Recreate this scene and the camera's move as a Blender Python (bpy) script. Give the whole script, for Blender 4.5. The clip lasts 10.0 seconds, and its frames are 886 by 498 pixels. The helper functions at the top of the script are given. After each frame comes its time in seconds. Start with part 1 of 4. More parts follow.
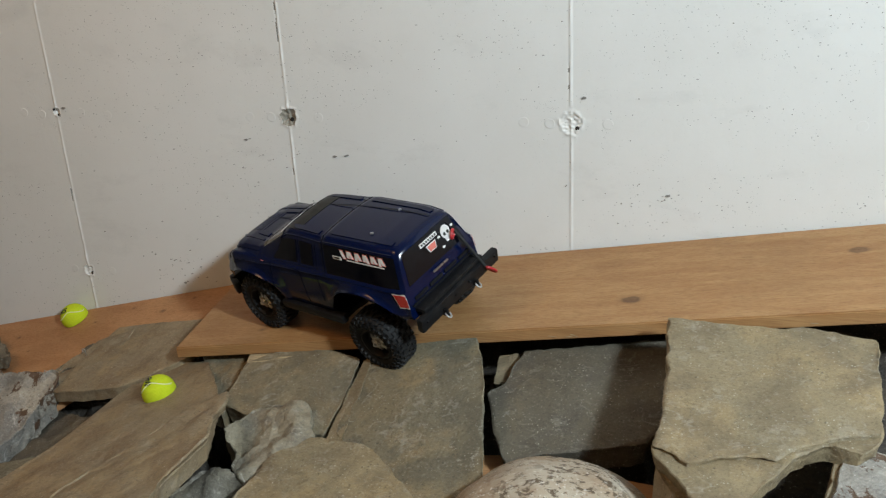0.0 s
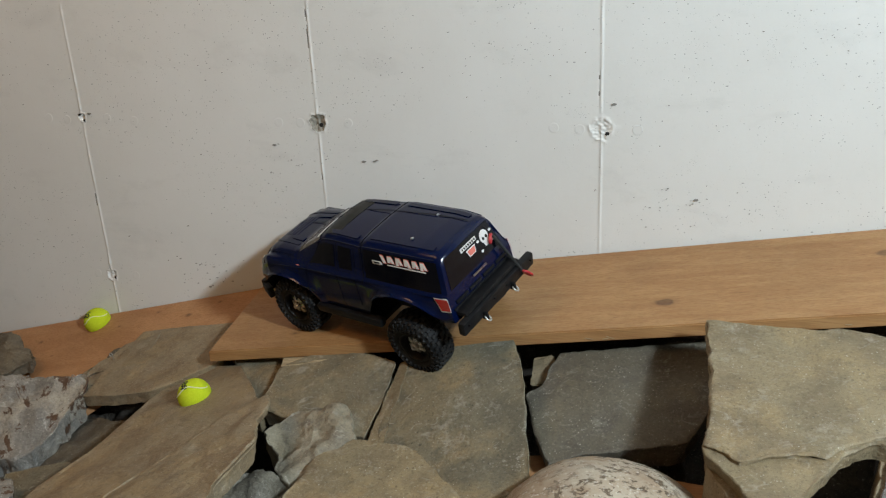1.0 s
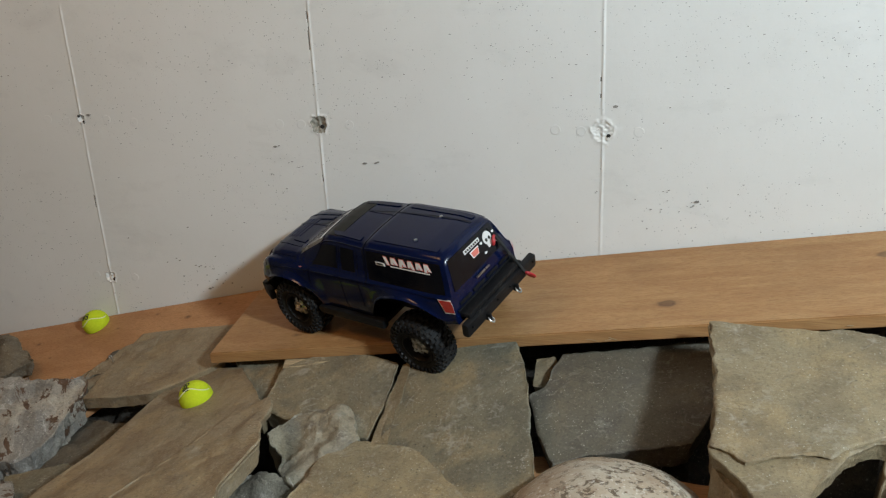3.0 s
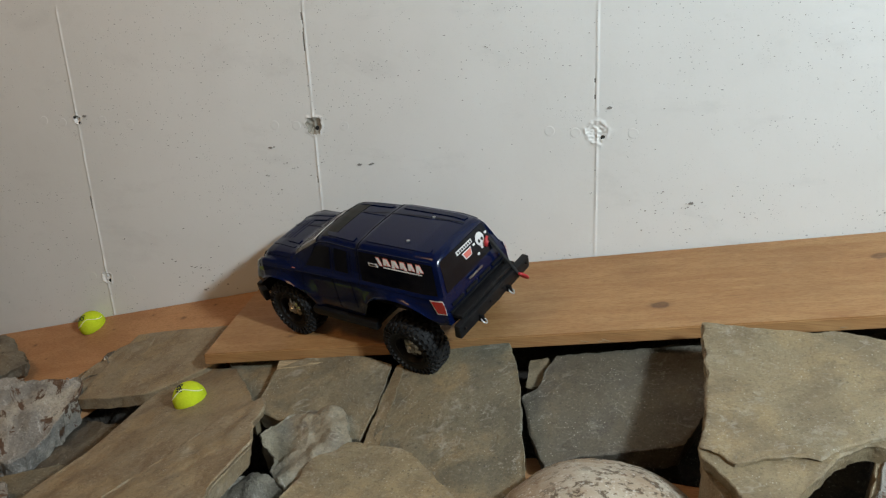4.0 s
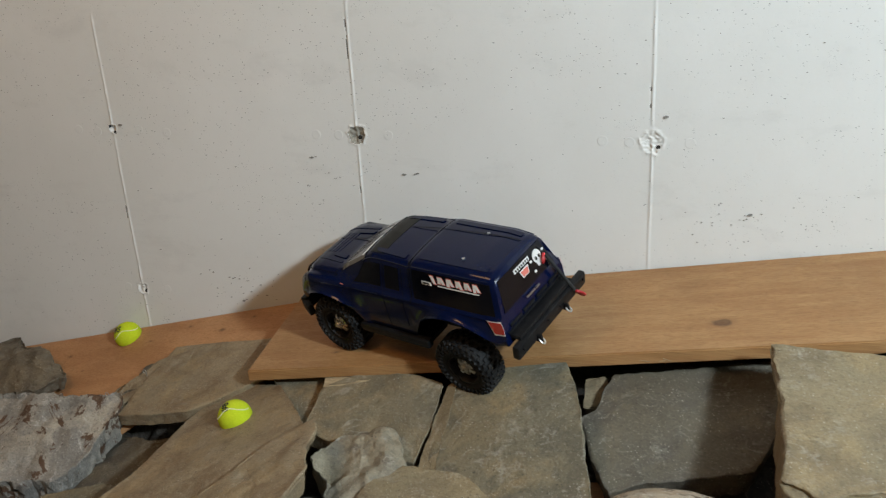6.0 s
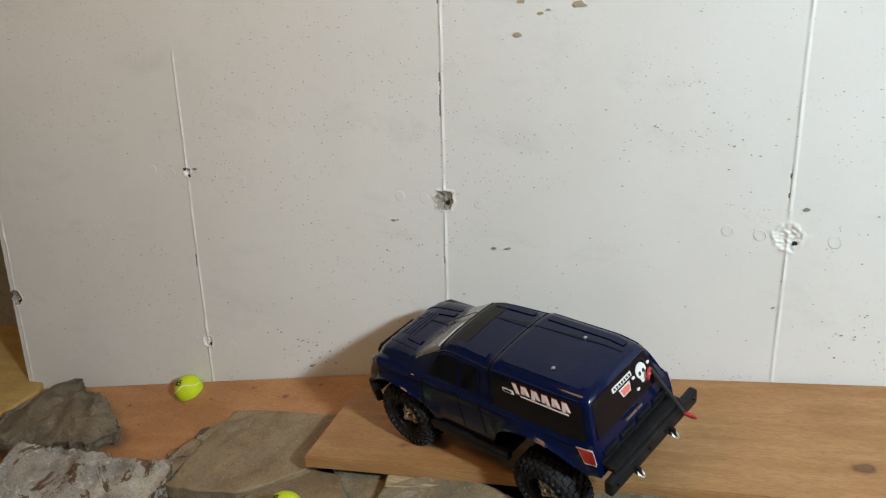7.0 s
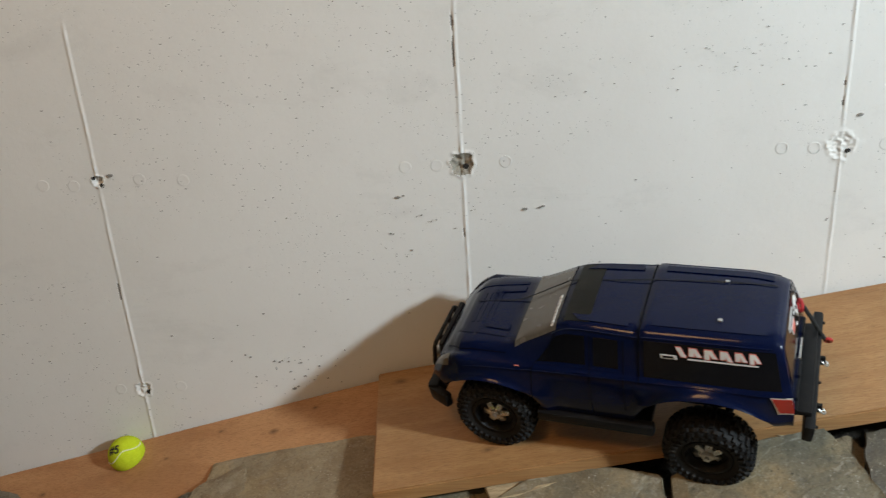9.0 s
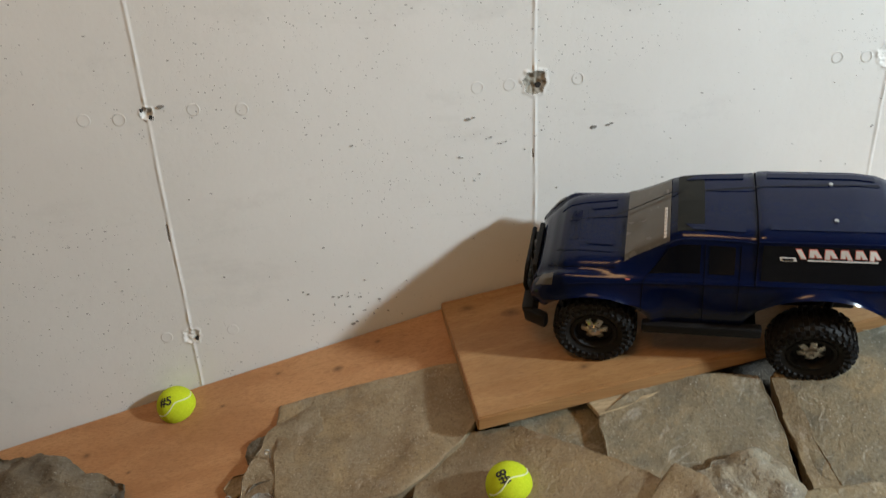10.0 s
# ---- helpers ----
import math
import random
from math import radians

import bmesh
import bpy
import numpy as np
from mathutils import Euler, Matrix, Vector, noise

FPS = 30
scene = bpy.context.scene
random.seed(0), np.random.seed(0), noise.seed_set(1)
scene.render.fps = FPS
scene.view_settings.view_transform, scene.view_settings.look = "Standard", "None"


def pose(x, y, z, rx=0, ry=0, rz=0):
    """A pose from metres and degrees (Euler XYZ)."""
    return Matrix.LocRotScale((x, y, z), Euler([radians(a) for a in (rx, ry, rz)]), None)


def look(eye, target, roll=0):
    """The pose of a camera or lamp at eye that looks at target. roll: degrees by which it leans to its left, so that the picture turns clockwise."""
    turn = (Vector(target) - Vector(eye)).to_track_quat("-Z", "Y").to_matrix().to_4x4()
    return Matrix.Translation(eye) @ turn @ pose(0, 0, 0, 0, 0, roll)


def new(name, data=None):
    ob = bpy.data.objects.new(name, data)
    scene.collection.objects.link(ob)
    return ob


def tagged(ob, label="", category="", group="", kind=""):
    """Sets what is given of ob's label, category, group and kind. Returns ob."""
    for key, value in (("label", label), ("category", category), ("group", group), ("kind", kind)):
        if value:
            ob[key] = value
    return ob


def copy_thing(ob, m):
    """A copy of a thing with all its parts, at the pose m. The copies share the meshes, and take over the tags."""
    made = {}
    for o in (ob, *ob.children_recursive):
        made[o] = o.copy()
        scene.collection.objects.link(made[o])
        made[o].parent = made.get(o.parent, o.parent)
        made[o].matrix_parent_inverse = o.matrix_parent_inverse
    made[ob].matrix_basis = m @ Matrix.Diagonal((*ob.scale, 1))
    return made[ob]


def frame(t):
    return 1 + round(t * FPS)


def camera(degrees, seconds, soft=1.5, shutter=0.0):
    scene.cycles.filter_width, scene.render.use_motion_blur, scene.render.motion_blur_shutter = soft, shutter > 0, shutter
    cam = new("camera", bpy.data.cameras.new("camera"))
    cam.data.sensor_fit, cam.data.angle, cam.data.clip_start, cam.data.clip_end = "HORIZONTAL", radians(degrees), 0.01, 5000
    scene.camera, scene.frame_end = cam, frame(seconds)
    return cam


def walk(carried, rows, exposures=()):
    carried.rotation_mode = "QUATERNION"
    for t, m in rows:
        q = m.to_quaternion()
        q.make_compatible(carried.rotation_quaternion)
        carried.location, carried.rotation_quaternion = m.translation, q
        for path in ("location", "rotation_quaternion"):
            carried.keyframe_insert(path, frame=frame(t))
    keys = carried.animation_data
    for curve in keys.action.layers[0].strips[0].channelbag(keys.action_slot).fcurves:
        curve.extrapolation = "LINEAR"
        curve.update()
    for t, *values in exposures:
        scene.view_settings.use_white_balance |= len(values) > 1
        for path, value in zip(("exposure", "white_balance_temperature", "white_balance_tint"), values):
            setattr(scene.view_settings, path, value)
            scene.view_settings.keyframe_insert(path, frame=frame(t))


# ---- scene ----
cam = camera(53.2, 10.0, soft=1.25, shutter=0.3)
PATH = [
    (0, (0.912, -1.679, 1.382), (0.301, 0.093, 0.683), -3.2),
    (0.5, (0.862, -1.713, 1.395), (0.262, 0.064, 0.698), -3.0),
    (1, (0.825, -1.729, 1.403), (0.252, 0.054, 0.703), -3.0),
    (1.5, (0.804, -1.743, 1.401), (0.24, 0.046, 0.707), -2.8),
    (2, (0.81, -1.732, 1.398), (0.243, 0.055, 0.702), -2.9),
    (2.5, (0.804, -1.738, 1.404), (0.25, 0.053, 0.706), -2.8),
    (4, (0.823, -1.732, 1.4), (0.261, 0.059, 0.709), -2.8),
    (4.5, (0.836, -1.727, 1.397), (0.263, 0.061, 0.709), -2.9),
    (5, (0.832, -1.74, 1.394), (0.26, 0.05, 0.71), -2.8),
    (5.2, (0.835, -1.735, 1.395), (0.259, 0.053, 0.709), -2.9),
    (6.3, (0.695, -1.633, 1.443), (0.106, 0.138, 0.724), -3.6),
    (6.5, (0.687, -1.571, 1.415), (-0.006, 0.181, 0.745), -3.5),
    (7, (0.666, -1.463, 1.476), (-0.12, 0.249, 0.804), -1.5),
    (7.3, (0.646, -1.447, 1.469), (-0.138, 0.268, 0.803), -0.9),
    (7.5, (0.622, -1.401, 1.457), (-0.163, 0.306, 0.77), -1.0),
    (8, (0.439, -1.385, 1.413), (-0.201, 0.383, 0.731), -3.2),
    (8.5, (0.211, -1.386, 1.387), (-0.008, 0.475, 0.686), -4.3),
    (9, (0.03, -1.393, 1.428), (-0.064, 0.453, 0.664), -3.9),
    (9.3, (-0.043, -1.388, 1.42), (-0.159, 0.46, 0.665), -4.7),
    (9.5, (-0.12, -1.372, 1.407), (-0.176, 0.468, 0.626), -5.0),
    (10, (-0.318, -1.36, 1.408), (-0.115, 0.414, 0.509), -3.0),
]
EXPOSURE = ((0, -0.08), (2.5, -0.15), (5.2, -0.18), (6.3, 0.02), (7.0, 0.14), (8.0, 0.12), (9.0, 0.12), (10, 0.24))
walk(cam, [(t, look(eye, target, roll)) for t, eye, target, roll in PATH], EXPOSURE)

# ---------------------------------------------------------------- light
world = bpy.data.worlds.new("world")
scene.world = world
world.use_nodes = True
world.node_tree.nodes["Background"].inputs[0].default_value = (0.8, 0.9, 1.0, 1)
world.node_tree.nodes["Background"].inputs[1].default_value = 0.05


def area(name, eye, target, size, watts, colour):
    data = bpy.data.lights.new(name, "AREA")
    data.shape, data.size, data.energy, data.color = "DISK", size, watts, colour
    ob = new(name, data)
    ob.matrix_world = look(eye, target)
    return ob


area("work_lamp", (2.22, -1.84, 2.36), (0.1, -0.1, 0.75), 0.26, 113, (0.785, 0.925, 1.0))
area("ceiling_lamp", (-0.6, -1.3, 2.37), (-0.3, -0.7, 0.4), 0.7, 12.2, (1.0, 0.56, 0.23))


# ---------------------------------------------------------------- materials
class Nodes:
    """A material's node tree, with short ways to add nodes."""

    def __init__(self, name):
        self.mat = bpy.data.materials.new(name)
        self.mat.use_nodes = True
        self.tree = self.mat.node_tree
        self.bsdf = self.tree.nodes["Principled BSDF"]
        coord = self.tree.nodes.new("ShaderNodeTexCoord")
        info = self.tree.nodes.new("ShaderNodeObjectInfo")
        scale = self.tree.nodes.new("ShaderNodeVectorMath")
        scale.operation = "SCALE"
        scale.inputs[0].default_value = (7.3, 3.1, 5.7)
        self.link(info.outputs["Random"], scale.inputs["Scale"])
        add = self.tree.nodes.new("ShaderNodeVectorMath")
        self.link(coord.outputs["Object"], add.inputs[0])
        self.link(scale.outputs[0], add.inputs[1])
        self.plain, self.place, self.random = coord.outputs["Object"], add.outputs[0], info.outputs["Random"]

    def link(self, a, b):
        self.tree.links.new(a, b)

    def mapped(self, scale, turn=(0, 0, 0), source=None):
        n = self.tree.nodes.new("ShaderNodeMapping")
        n.inputs["Scale"].default_value = scale
        n.inputs["Rotation"].default_value = turn
        self.link(source or self.place, n.inputs["Vector"])
        return n.outputs[0]

    def noise(self, scale, detail=4, rough=0.6, distort=0.0, at=None):
        n = self.tree.nodes.new("ShaderNodeTexNoise")
        n.inputs["Scale"].default_value, n.inputs["Detail"].default_value = scale, detail
        n.inputs["Roughness"].default_value, n.inputs["Distortion"].default_value = rough, distort
        self.link(at or self.place, n.inputs["Vector"])
        return n.outputs["Fac"]

    def cells(self, scale, at=None, feature="F1"):
        n = self.tree.nodes.new("ShaderNodeTexVoronoi")
        n.feature = feature
        n.inputs["Scale"].default_value = scale
        self.link(at or self.place, n.inputs["Vector"])
        return n.outputs["Distance"]

    def ramp(self, fac, *stops):
        n = self.tree.nodes.new("ShaderNodeValToRGB")
        e = n.color_ramp.elements
        while len(e) < len(stops):
            e.new(0.5)
        for item, (p, c) in zip(e, stops):
            item.position = p
            item.color = (*c, 1) if isinstance(c, tuple) else (c, c, c, 1)
        self.link(fac, n.inputs[0])
        return n.outputs[0]

    def maths(self, op, a, b=0.0):
        n = self.tree.nodes.new("ShaderNodeMath")
        n.operation = op
        for i, v in enumerate((a, b)):
            if isinstance(v, (int, float)):
                n.inputs[i].default_value = v
            else:
                self.link(v, n.inputs[i])
        return n.outputs[0]

    def mix(self, fac, a, b, blend="MIX"):
        n = self.tree.nodes.new("ShaderNodeMix")
        n.data_type, n.blend_type = "RGBA", blend
        for s, v in ((n.inputs[0], fac), (n.inputs[6], a), (n.inputs[7], b)):
            if isinstance(v, (int, float)):
                s.default_value = v
            elif isinstance(v, tuple):
                s.default_value = (*v, 1)
            else:
                self.link(v, s)
        return n.outputs[2]

    def done(self, colour, rough=0.6, bump=None, depth=0.002, strength=1.0, metal=0.0, coat=0.0, spec=None):
        p = self.bsdf.inputs
        if isinstance(colour, tuple):
            p["Base Color"].default_value = (*colour, 1)
        else:
            self.link(colour, p["Base Color"])
        if isinstance(rough, (int, float)):
            p["Roughness"].default_value = rough
        else:
            self.link(rough, p["Roughness"])
        p["Metallic"].default_value, p["Coat Weight"].default_value = metal, coat
        p["Coat Roughness"].default_value = 0.06
        if spec is not None:
            p["Specular IOR Level"].default_value = spec
        if bump is not None:
            b = self.tree.nodes.new("ShaderNodeBump")
            b.inputs["Distance"].default_value, b.inputs["Strength"].default_value = depth, strength
            self.link(bump, b.inputs["Height"])
            self.link(b.outputs[0], p["Normal"])
        return self.mat


def wall_paint(name, base, dirt, pits=True):
    n = Nodes(name)
    col = n.mix(n.ramp(n.noise(1.7, 5, 0.65), (0.35, 0.0), (0.75, 1.0)), base, dirt)
    smudge = n.ramp(n.noise(6, 6, 0.7, 0.3, n.mapped((0.7, 1, 1.6))), (0.56, 0.0), (0.74, 0.26))
    col = n.mix(smudge, col, tuple(0.66 * c for c in dirt))
    fine = n.noise(55, 5, 0.65)
    height = fine
    if pits:
        patch = n.ramp(n.noise(3.4, 4, 0.65, 0.4, n.mapped((0.8, 1.0, 1.5))), (0.46, 0.12), (0.58, 1.0))
        warped = n.mapped((1.0, 1.0, 1.2))
        small = n.maths("MULTIPLY", n.ramp(n.cells(125, warped), (0.10, 1.0), (0.20, 0.0)), n.ramp(n.noise(48, 3), (0.50, 0.0), (0.56, 1.0)))
        tiny = n.maths("MULTIPLY", n.ramp(n.cells(260, warped), (0.12, 0.8), (0.24, 0.0)), n.ramp(n.noise(30, 4, 0.7), (0.55, 0.0), (0.62, 1.0)))
        wide = n.ramp(n.cells(30, warped), (0.028, 1.0), (0.055, 0.0))
        streak = n.ramp(n.cells(34, n.mapped((0.55, 1, 1.5), (0, 0.5, 0))), (0.030, 1.0), (0.06, 0.0))
        coarse = n.maths("MULTIPLY", n.maths("MAXIMUM", wide, streak), n.ramp(n.noise(11, 2), (0.48, 0.0), (0.54, 1.0)))
        dots = n.maths("MAXIMUM", n.maths("MULTIPLY", n.maths("MAXIMUM", small, tiny), patch), coarse)
        col = n.mix(n.maths("MULTIPLY", dots, 0.85), col, (0.16, 0.15, 0.14))
        height = n.maths("SUBTRACT", fine, n.maths("MULTIPLY", dots, 1.5))
    return n.done(col, 0.62, height, 0.0014, 0.3)


def wood(name, light, dark, knots=(), knot_colour=(0.10, 0.045, 0.02), grain=1.0, along=(1.0, 14.0, 14.0), rough=0.45):
    """Long grain along x, with knots at (x, y, radius) of the object's own place."""
    n = Nodes(name)
    bands = n.noise(3.2 * grain, 5, 0.55, 0.5, n.mapped(along))
    fibre = n.noise(16, 4, 0.7, 0.1, n.mapped((1.0, 30.0, 30.0)))
    col = n.mix(n.ramp(bands, (0.34, 0.0), (0.5, 0.5), (0.68, 1.0)), light, dark)
    col = n.mix(n.ramp(fibre, (0.45, 0.0), (0.66, 0.42)), col, tuple(0.5 * c for c in dark))
    line = n.noise(7, 4, 0.75, 0.35, n.mapped((0.5, 34.0, 34.0)))
    col = n.mix(n.ramp(line, (0.60, 0.0), (0.68, 0.45)), col, tuple(0.45 * c for c in dark))
    col = n.mix(n.ramp(n.noise(5, 4, 0.6), (0.48, 0.0), (0.75, 0.42)), col, tuple(0.6 * c for c in dark))
    for x, y, r in knots:
        near = n.tree.nodes.new("ShaderNodeVectorMath")
        near.operation = "DISTANCE"
        n.link(n.mapped((0.62, 1.0, 0.0), (0, 0, 0), n.plain), near.inputs[0])
        near.inputs[1].default_value = (0.62 * x, y, 0)
        wobble = n.maths("ADD", near.outputs["Value"], n.maths("MULTIPLY", n.maths("SUBTRACT", n.noise(45, 2), 0.5), 0.8 * r))
        ring = n.ramp(wobble, (0.2 * r, 0.85), (0.4 * r, 0.5), (0.6 * r, 0.95), (0.75 * r, 0.3), (1.3 * r, 0.0))
        col = n.mix(ring, col, knot_colour)
    return n.done(col, n.ramp(fibre, (0.3, rough), (0.8, rough + 0.25)), fibre, 0.0006, 0.35)


def stone(name, base, second, dark, fleck=(0.55, 0.52, 0.45), rough=0.7, flecks=0.35, rust=0.0, relief=1.0, ochre=0.42):
    n = Nodes(name)
    large = n.noise(4.5, 5, 0.6, 0.3)
    mottle = n.noise(13, 5, 0.62, 0.3)
    layer = n.noise(8, 5, 0.6, 0.15, n.mapped((1.0, 1.5, 2.0), (0, 0, 0.6)))
    fine = n.noise(85, 4, 0.65)
    col = n.mix(n.ramp(large, (0.38, 0.0), (0.62, 1.0)), base, second)
    col = n.mix(n.ramp(n.noise(7, 5, 0.65, 0.4), (0.50, 0.0), (0.62, ochre)), col, (0.36, 0.25, 0.115))
    col = n.mix(n.ramp(mottle, (0.46, 0.0), (0.60, 0.8)), col, dark)
    col = n.mix(n.ramp(layer, (0.55, 0.0), (0.68, 0.5)), col, tuple(0.7 * c for c in dark))
    col = n.mix(n.ramp(fine, (0.30, 0.35), (0.48, 0.0)), col, tuple(0.5 * c for c in dark))
    col = n.mix(n.ramp(n.maths("MULTIPLY", n.noise(75, 3, 0.7), n.ramp(n.noise(13, 4, 0.7), (0.45, 0.0), (0.62, 1.0))), (0.52, 0.0), (0.62, 0.45 * flecks)), col, fleck)
    dots = n.maths("MULTIPLY", n.ramp(n.cells(150), (0.10, 1.0), (0.2, 0.0)), n.ramp(n.noise(30, 3), (0.5, 0.0), (0.6, 1.0)))
    col = n.mix(n.maths("MULTIPLY", dots, 0.7), col, fleck)
    pits = n.maths("MULTIPLY", n.ramp(n.cells(110), (0.12, 1.0), (0.24, 0.0)), n.ramp(n.noise(22, 3), (0.54, 0.0), (0.62, 1.0)))
    col = n.mix(n.maths("MULTIPLY", pits, 0.7), col, tuple(0.35 * c for c in dark))
    scratch = n.noise(60, 3, 0.6, 0.6, n.mapped((1.0, 5.0, 3.0), (0, 0, 0.9)))
    col = n.mix(n.ramp(scratch, (0.68, 0.0), (0.74, 0.4 * flecks)), col, fleck)
    grit = n.noise(240, 3, 0.7)
    col = n.mix(n.ramp(grit, (0.28, 0.6), (0.46, 0.0)), col, tuple(0.4 * c for c in dark))
    col = n.mix(n.ramp(grit, (0.60, 0.0), (0.76, 0.45)), col, fleck)
    # thin leaves that have split off leave small steps; pale scuffs gather along them
    leaf = n.noise(7, 4, 0.55, 0.4, n.mapped((1.0, 1.6, 1.0), (0, 0, 0.5)))
    steps = n.maths("ADD", n.ramp(leaf, (0.455, 0.0), (0.475, 1.0)), n.ramp(leaf, (0.545, 0.0), (0.56, 1.0)))
    rim = n.maths("ADD", n.ramp(leaf, (0.450, 0.0), (0.463, 1.0), (0.478, 0.0)), n.ramp(leaf, (0.54, 0.0), (0.552, 1.0), (0.566, 0.0)))
    col = n.mix(n.maths("MULTIPLY", rim, n.ramp(n.noise(26, 4, 0.7), (0.48, 0.0), (0.66, 0.7 * flecks))), col, fleck)
    vein = n.noise(5, 5, 0.6, 1.2, n.mapped((1.0, 2.2, 1.0), (0, 0, -0.7)))
    col = n.mix(n.ramp(vein, (0.496, 0.0), (0.5, 0.22 * flecks), (0.504, 0.0)), col, fleck)
    scuff = n.maths("MULTIPLY", n.noise(34, 6, 0.8), n.ramp(n.noise(6, 3), (0.45, 0.0), (0.6, 1.0)))
    col = n.mix(n.ramp(scuff, (0.52, 0.0), (0.62, 0.45 * flecks)), col, fleck)
    if rust:
        col = n.mix(n.ramp(n.noise(11, 6, 0.72, 0.8), (0.555, 0.0), (0.575, rust)), col, (0.075, 0.032, 0.014))
    col = n.mix(n.ramp(n.random, (0.0, 0.0), (1.0, 0.18)), col, (0.30, 0.22, 0.13))
    height = n.maths("ADD", n.maths("MULTIPLY", layer, 1.2), n.maths("ADD", n.maths("ADD", n.maths("MULTIPLY", fine, 0.8), n.maths("MULTIPLY", grit, 0.35)), n.maths("MULTIPLY", n.noise(30, 4, 0.6), 0.45)))
    height = n.maths("ADD", height, n.maths("MULTIPLY", steps, 0.22))
    return n.done(col, rough, height, 0.0045 * relief, 0.6)


def granite(name):
    n = Nodes(name)
    col = n.mix(n.ramp(n.noise(14, 4), (0.4, 0.0), (0.62, 1.0)), (0.54, 0.47, 0.37), (0.42, 0.31, 0.21))
    dark = n.ramp(n.noise(62, 5, 0.7, 0.3, n.mapped((0.8, 1.2, 1.7))), (0.525, 0.0), (0.565, 0.95))
    col = n.mix(n.maths("MULTIPLY", dark, n.ramp(n.noise(9, 3), (0.36, 0.25), (0.52, 1.0))), col, (0.115, 0.075, 0.042))
    col = n.mix(n.ramp(n.noise(150, 3, 0.7), (0.58, 0.0), (0.68, 0.7)), col, (0.82, 0.78, 0.7))
    col = n.mix(n.ramp(n.noise(95, 3), (0.60, 0.0), (0.68, 0.65)), col, (0.24, 0.13, 0.075))
    return n.done(col, 0.62, n.noise(80, 6, 0.75), 0.006, 0.9)


def plastic(name, colour, rough=0.5, bump=0.0, coat=0.0, metal=0.0, dust=0.12, spec=None):
    n = Nodes(name)
    dirt = n.ramp(n.noise(30, 5, 0.7), (0.5, 0.0), (0.78, dust))
    col = n.mix(dirt, colour, (0.30, 0.27, 0.23))
    rough_map = n.ramp(n.noise(60, 4), (0.3, max(0.02, rough - 0.06)), (0.75, min(1.0, rough + 0.12)))
    return n.done(col, rough_map, n.noise(220, 3) if bump else None, 0.0006, bump, metal, coat, spec)


M_WALL = wall_paint("white_painted_concrete", (0.75, 0.74, 0.715), (0.68, 0.665, 0.635))
# brown chosen to warm the light bounced off the unseen walls
M_ROOM = wall_paint("warm_bounce_paint", (0.46, 0.38, 0.29), (0.38, 0.31, 0.23), False)
M_BARE = stone("bare_concrete", (0.33, 0.31, 0.265), (0.29, 0.27, 0.23), (0.24, 0.22, 0.19), rough=0.85, ochre=0.12)
M_HOLE = plastic("hole_shade_black", (0.02, 0.018, 0.016), 0.9)
M_PLUG = wall_paint("rough_white_filler", (0.74, 0.73, 0.69), (0.66, 0.64, 0.6), False)
M_CHIP = plastic("grey_paint_chip", (0.24, 0.225, 0.205), 0.85, 0.4)
M_SCUFF = plastic("tan_scuff", (0.40, 0.32, 0.22), 0.85, 0.4)
M_CEIL = wall_paint("ceiling_paint", (0.62, 0.6, 0.56), (0.55, 0.52, 0.47), False)
M_FLOOR = stone("concrete_floor", (0.26, 0.25, 0.23), (0.2, 0.19, 0.17), (0.13, 0.12, 0.11), ochre=0.12)
M_BOARD = wood("pine_board", (0.43, 0.24, 0.10), (0.34, 0.165, 0.06), ((-0.06, -0.08, 0.011), (0.19, -0.19, 0.010), (0.24, -0.07, 0.011), (0.755, -0.222, 0.014), (1.13, -0.1, 0.012), (0.02, -0.25, 0.005), (-0.13, -0.04, 0.009)))
M_PLY = wood("plywood", (0.50, 0.262, 0.118), (0.40, 0.185, 0.075), ((-0.364, -0.059, 0.0055), (-0.811, -0.072, 0.005), (-0.57, -0.06, 0.0035), (-0.73, -0.13, 0.003), (-0.47, -0.03, 0.004), (-0.29, -0.03, 0.004), (-0.93, -0.09, 0.004)), along=(1.0, 7.0, 7.0), rough=0.55)
M_SCRAP = wood("pale_yellow_wood", (0.52, 0.36, 0.13), (0.44, 0.28, 0.09))
M_SHIM = wood("pale_wood_shim", (0.58, 0.47, 0.30), (0.30, 0.22, 0.13), along=(1.0, 26.0, 26.0))
M_TAN = stone("tan_flagstone", (0.28, 0.215, 0.122), (0.23, 0.187, 0.113), (0.175, 0.132, 0.077), flecks=0.4)
M_BROWN = stone("brown_flagstone", (0.30, 0.23, 0.14), (0.245, 0.20, 0.132), (0.195, 0.135, 0.075), flecks=0.3)
M_GREY = stone("grey_green_flagstone", (0.18, 0.157, 0.107), (0.215, 0.172, 0.103), (0.118, 0.105, 0.074), flecks=0.55)
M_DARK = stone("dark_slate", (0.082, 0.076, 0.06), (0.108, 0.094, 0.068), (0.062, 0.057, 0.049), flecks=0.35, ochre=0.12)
M_PALE = stone("pale_grey_rock", (0.42, 0.385, 0.325), (0.25, 0.24, 0.225), (0.19, 0.183, 0.172), (0.75, 0.72, 0.67), flecks=0.6, rust=0.95, relief=1.8, ochre=0.12)
M_ROCK = stone("grey_rock", (0.31, 0.275, 0.20), (0.22, 0.20, 0.155), (0.15, 0.135, 0.11), (0.55, 0.52, 0.46), flecks=0.7, relief=1.8, ochre=0.12)
M_OLIVE = stone("olive_brown_rock", (0.12, 0.10, 0.075), (0.16, 0.135, 0.095), (0.075, 0.065, 0.05), flecks=0.2, relief=1.5, ochre=0.12)
